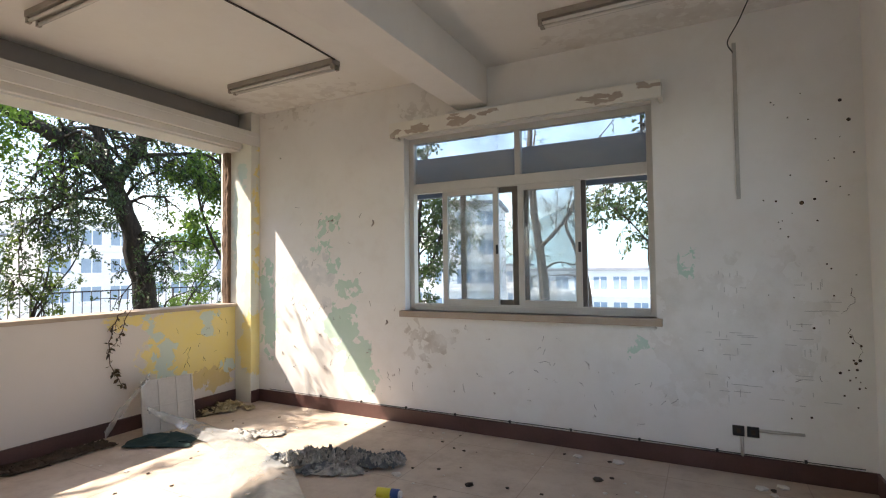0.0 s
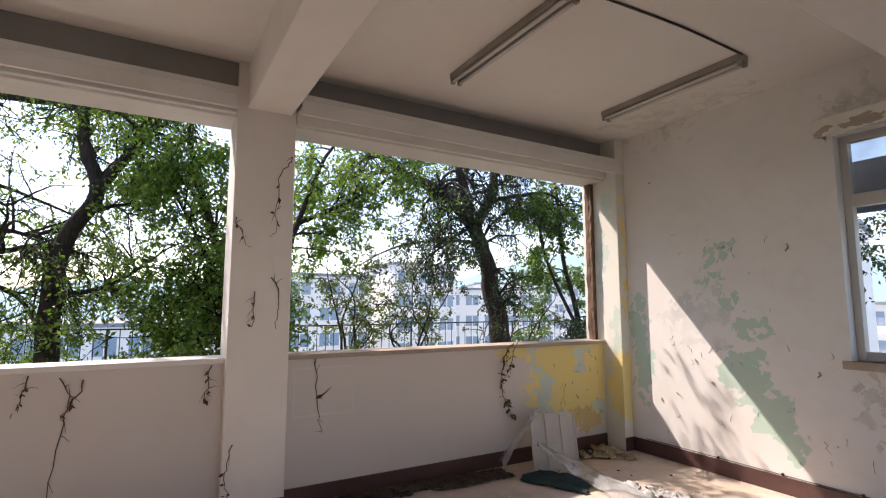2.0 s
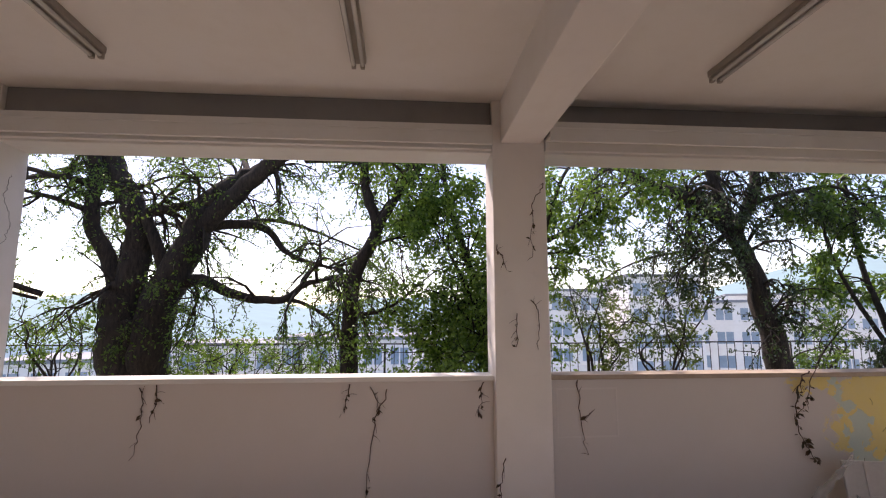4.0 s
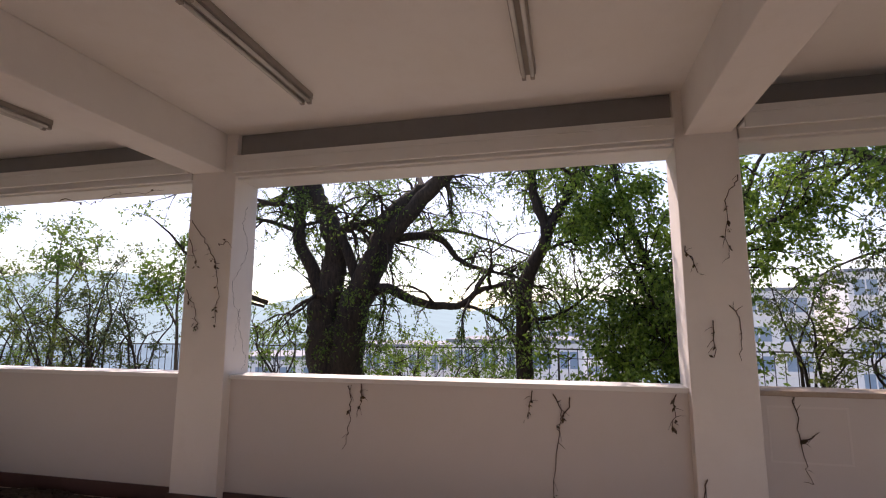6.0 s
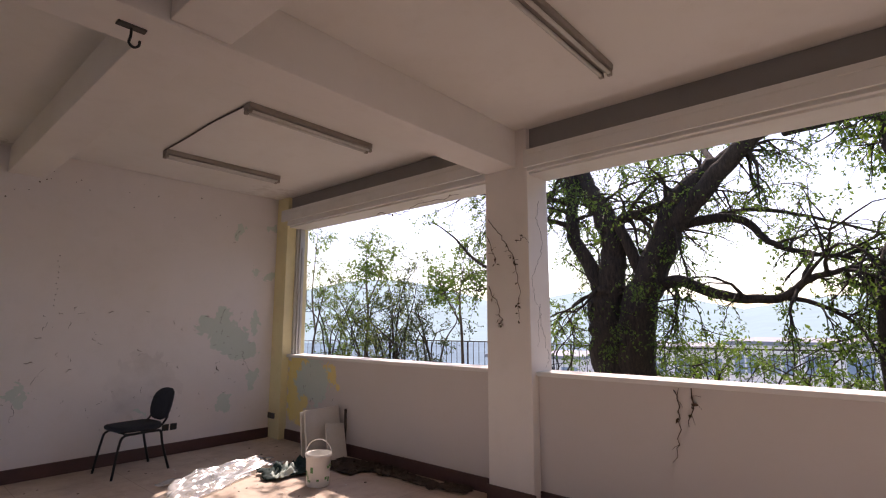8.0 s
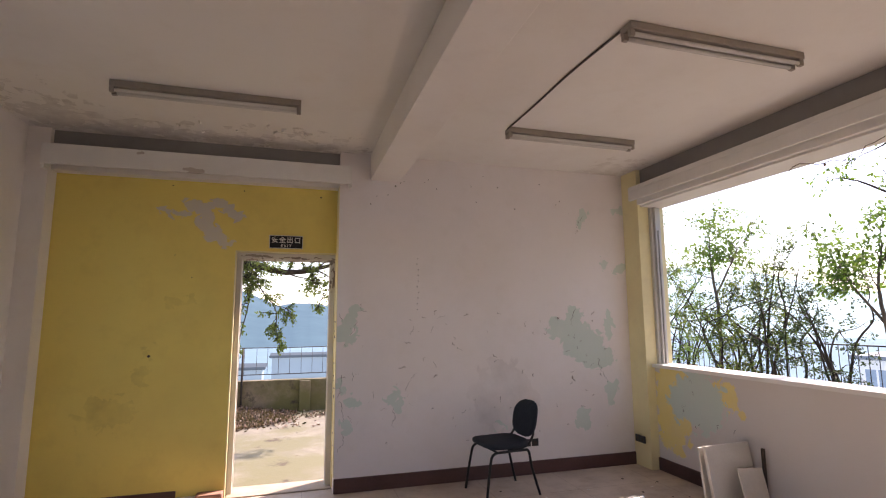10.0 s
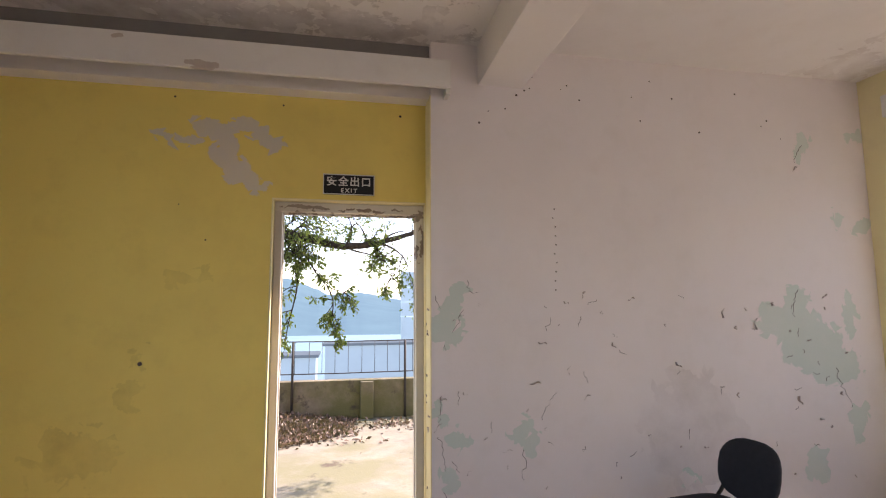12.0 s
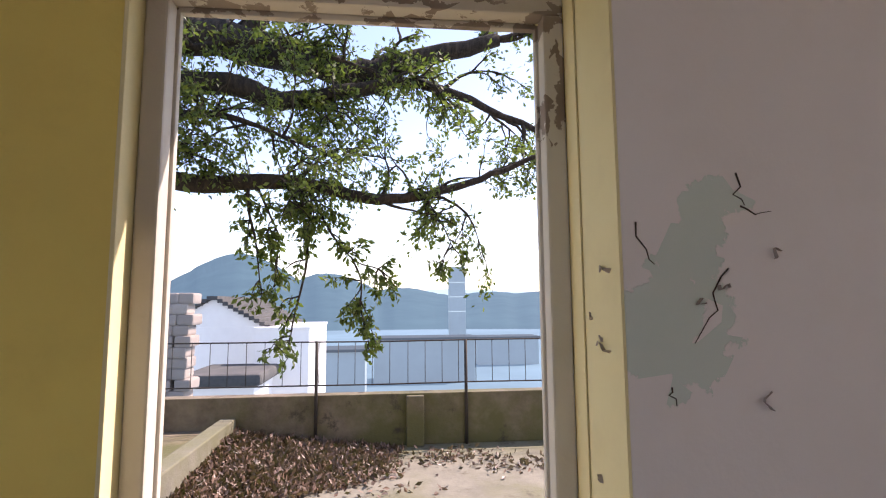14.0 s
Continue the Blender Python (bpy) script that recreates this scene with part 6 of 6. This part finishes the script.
def holes(name, label, spots, plane, mat=debris_dark):
    bm = bmesh.new()
    for u, v, r in spots:
        ring = [bm.verts.new(plane(u + r * math.cos(k * math.pi / 4), v + r * math.sin(k * math.pi / 4), 0.0025)) for k in range(8)]
        mid = bm.verts.new(plane(u, v, 0.001))
        for k in range(8):
            bm.faces.new((ring[k], ring[(k + 1) % 8], mid))
    return tagged(part(name, bm, mat), label, "nail holes", kind="stuff")


rng = random.Random(91)
n_spots = [(0.83, 1.80, 0.014), (0.90, 1.82, 0.009), (0.69, 1.82, 0.007), (0.62, 1.83, 0.005), (0.70, 1.68, 0.005), (0.91, 1.68, 0.006), (0.87, 0.99, 0.008), (0.84, 0.42, 0.008), (1.05, 2.44, 0.011), (1.09, 2.31, 0.012), (1.11, 2.1, 0.006), (0.95, 1.4, 0.006), (0.98, 1.2, 0.006), (-3.75, 2.6, 0.008)]
n_spots += [(rng.uniform(0.6, 1.1), rng.uniform(0.3, 2.6), rng.uniform(0.003, 0.006)) for _ in range(24)] + [(1.06 + rng.gauss(0, 0.03), 0.75 + rng.gauss(0, 0.12), rng.uniform(0.004, 0.010)) for _ in range(16)]
holes("nail_holes_north", "nail holes and chips in the plaster", n_spots, lambda u, v, d: (u, N - d, v))
s_spots = [(-1.83 + rng.uniform(-0.01, 0.01), 2.11 - 0.055 * k, 0.005) for k in range(10)] + [(rng.uniform(-3.6, -1.3), rng.uniform(2.6, 3.0), rng.uniform(0.003, 0.008)) for _ in range(20)]
holes("nail_holes_south", "nail holes and chips in the plaster", s_spots, lambda u, v, d: (u, S + d, v))
holes("nail_holes_yellow", "dark chips in the yellow paint", [(0.5, 1.22, 0.012), (0.2, 1.9, 0.005), (0.35, 2.1, 0.004), (-0.9, 2.70, 0.008), (-0.2, 2.72, 0.006), (0.4, 2.73, 0.006)], lambda u, v, d: (u, YEL + d, v))
bm = bmesh.new()
for _ in range(26):
    x, z, l = rng.choice((rng.uniform(0.22, 0.5), rng.uniform(0.56, 0.95))), rng.uniform(0.45, 1.35), rng.uniform(0.03, 0.10)
    bx(bm, x, N - 0.0015, z, x + l, N - 0.0005, z + 0.004)
pencil = simple("pencil_grey", (0.42, 0.40, 0.38), (0.60, 0.58, 0.55), 40.0, 0.8)
tagged(part("pencil_marks", bm, pencil), "faint pencilled lines on the white wall", "writing", kind="stuff")
bm = bmesh.new()
for _ in range(34):
    x, z = rng.choice((rng.uniform(0.22, 0.5), rng.uniform(0.56, 0.95))), rng.uniform(0.45, 1.35)
    bx(bm, x, N - 0.0015, z, x + 0.004, N - 0.0005, z + rng.uniform(0.02, 0.05))
tagged(part("pencil_marks", bm, pencil), "faint pencilled lines on the white wall", "writing", kind="stuff")

# crumbs of plaster and leaf on the floor
rng = random.Random(95)
crumb = simple("plaster_crumb", (0.55, 0.52, 0.47), (0.75, 0.72, 0.68), 20.0, 0.9)
for mat, label, spots in ((crumb, "white crumbs of fallen plaster on the floor", [(-0.61, 4.1, 0.03), (-0.32, 4.1, 0.035), (0.54, 4.05, 0.03), (0.66, 4.12, 0.03), (-1.64, 3.24, 0.03), (0.60, 3.98, 0.02)]),
                          (debris_dark, "dark crumbs of dirt on the floor", [(-1.13, 3.31, 0.025), (-0.4, 3.75, 0.03), (0.6, 4.05, 0.02)])):
    bm = bmesh.new()
    spots = spots + [(rng.uniform(-4.0, 1.0), rng.uniform(2.2, 4.2), rng.uniform(0.004, 0.014)) for _ in range(70)] + [(rng.uniform(-4.0, 0.5), rng.uniform(-6.85, -4.2), rng.uniform(0.004, 0.012)) for _ in range(60)]
    for x, y, r in spots:
        vs = bmesh.ops.create_icosphere(bm, subdivisions=1, radius=r)["verts"]
        for v in vs:
            v.co = Vector((x + v.co.x * rng.uniform(0.8, 1.7), y + v.co.y * rng.uniform(0.8, 1.6), max(0.0, r * 0.25 + v.co.z * 0.45)))
    tagged(part("crumbs", bm, mat), label, "debris", kind="stuff")
flakes("paint_flakes_ceiling", "flaps of paint peeling from the ceiling", [(-0.55, -6.45), (-0.42, -6.40), (-0.48, -6.52), (-0.75, -6.5), (0.1, -6.45)], (5, -1.0, 0.8, -6.70, -6.40), 9, lambda u, v, d: (u, v, CEIL - d * 1.6), ceiling_paint)
# small ceiling-paint discs standing in for spots of reflected light on the middle ceiling
holes("ceiling_light_spots", "discs in place of reflected light spots on the ceiling", [(-2.73, -2.64, 0.02), (-3.15, -2.70, 0.022), (-3.02, -2.70, 0.018), (-3.3, -1.4, 0.012), (-2.2, -1.6, 0.014), (-3.6, -2.9, 0.012)], lambda u, v, d: (u, v, CEIL - d), ceiling_paint)


# cracks in the paint
def cracks(name, label, starts, seed, plane):
    rng = random.Random(seed)
    bm = bmesh.new()
    for u, v, a, ln in starts:
        pts, n = [], max(4, int(ln / 0.02))
        for k in range(n + 1):
            pts.append(plane(u, v, 0.0012))
            turn = a + rng.choice((-0.9, -0.3, 0.2, 0.8)) + rng.gauss(0, 0.15)
            step = ln / n * rng.uniform(0.5, 1.6)
            u, v = u + math.cos(turn) * step, v + math.sin(turn) * step
        tube(bm, pts, [0.0013 * (1 - 0.7 * k / n) + 0.0004 for k in range(n + 1)], 4)
    return tagged(part(name, bm, debris_dark), label, "paint cracks", kind="stuff")


rng = random.Random(61)
st_s = [(-1.28, 1.67, -1.5, 0.07), (-1.285, 1.61, -2.4, 0.06), (-1.255, 1.50, -1.5, 0.15), (-1.09, 1.58, -1.2, 0.09), (-1.14, 1.30, -1.5, 0.06), (-1.12, 1.02, -1.5, 0.16), (-1.22, 1.04, -1.5, 0.08), (-1.10, 0.80, -1.6, 0.25), (-1.13, 0.50, -1.5, 0.20), (-1.60, 0.70, -1.2, 0.16), (-1.72, 0.86, 2.2, 0.12), (-1.18, 0.66, -1.4, 0.10),
        (-3.55, 1.62, -1.5, 0.22), (-3.8, 1.1, -1.6, 0.3), (-3.68, 2.62, -1.8, 0.16)]
st_s += [(rng.uniform(-3.9, -1.3), rng.uniform(0.4, 1.65), rng.choice((0.6, -0.9, 2.4, -2.2)) + rng.gauss(0, 0.3), rng.uniform(0.025, 0.08)) for _ in range(34)]
cracks("paint_cracks_south", "fine dark cracks in the wall paint", st_s, 3, lambda u, v, d: (u, S + d, v))
st_n = [(rng.uniform(-3.7, 0.9), rng.uniform(0.25, 1.05), rng.uniform(-2.5, 2.5), rng.uniform(0.03, 0.09)) for _ in range(40)] + [(rng.uniform(-3.6, -2.5), rng.uniform(1.0, 2.2), rng.uniform(-2.5, 2.5), rng.uniform(0.03, 0.07)) for _ in range(12)] + [(1.07, 1.25, -1.7, 0.18), (1.05, 1.0, -1.4, 0.22)]
cracks("paint_cracks_north", "fine dark cracks in the wall paint", st_n, 4, lambda u, v, d: (u, N - d, v))
st_w = [(rng.uniform(3.2, 4.1), rng.uniform(0.2, 0.95), rng.uniform(-2.5, 2.5), rng.uniform(0.03, 0.10)) for _ in range(26)] + [(rng.uniform(-6.5, -5.6), rng.uniform(0.5, 0.95), rng.uniform(-2.5, 2.5), rng.uniform(0.03, 0.08)) for _ in range(8)]
cracks("paint_cracks_west", "fine dark cracks in the yellow paint", st_w, 5, lambda u, v, d: (PARAPET + d, u, v))
cracks("paint_cracks_pillar", "fine dark cracks on the pillar reveals", [(OUT + 0.12, 2.5, -1.55, 1.4), (OUT + 0.14, 1.6, -1.5, 0.7)], 6, lambda u, v, d: (u, P2[1] + d, v))

# bell wire along the skirting and a painted-over notice frame
wire("thin dark wire clipped along the top of the skirting", [(-3.9, N - 0.008, SK + 0.012), (-2.4, N - 0.008, SK + 0.008), (-0.8, N - 0.008, SK + 0.014), (0.4, N - 0.008, SK + 0.008), (1.1, N - 0.008, SK + 0.012)], 0.0035)
clip = finish("cable_clip", box(-0.008, -0.012, -0.008, 0.008, 0.0, 0.012, 0.002), black_plastic)
for k in range(9):
    o = tagged(new("cable_clip", clip), "small dark clip on the skirting wire", "clip", "skirting clips")
    o.location = (-3.2 + k * 0.5, N, SK + 0.010)
outline_paint = plaster("paint_outline", (0.71, 0.65, 0.61), DIRTY, grime=0.4)
nf = thing("wall_outline", "faint outline of a removed notice on the plaster", "mark", kind="structure")
for c in ((1.0, 0.94, 1.46, 0.952), (1.0, 0.60, 1.46, 0.612), (1.0, 0.612, 1.012, 0.94), (1.448, 0.612, 1.46, 0.94)):
    part("edge", box(PARAPET, c[0], c[1], PARAPET + 0.002, c[2], c[3], 0), outline_paint, nf)

br = thing("broken_plinth", "broken bit of brick and plaster plinth by the door", "rubble")
part("brick", box(-0.15, YEL + 0.002, 0, 0.06, YEL + 0.11, 0.075, 0.012), simple("brick_red", (0.28, 0.13, 0.09), (0.42, 0.24, 0.18), 9.0, 0.9), br)
part("plaster", box(0.065, YEL + 0.002, 0, 0.22, YEL + 0.09, 0.05, 0.012), crumb, br)
solid("skirting_yellow", box(0.225, YEL, 0, 1.30, YEL + 0.012, 0.10, 0.003), skirting_paint, "dark red-brown painted skirting", "skirting")
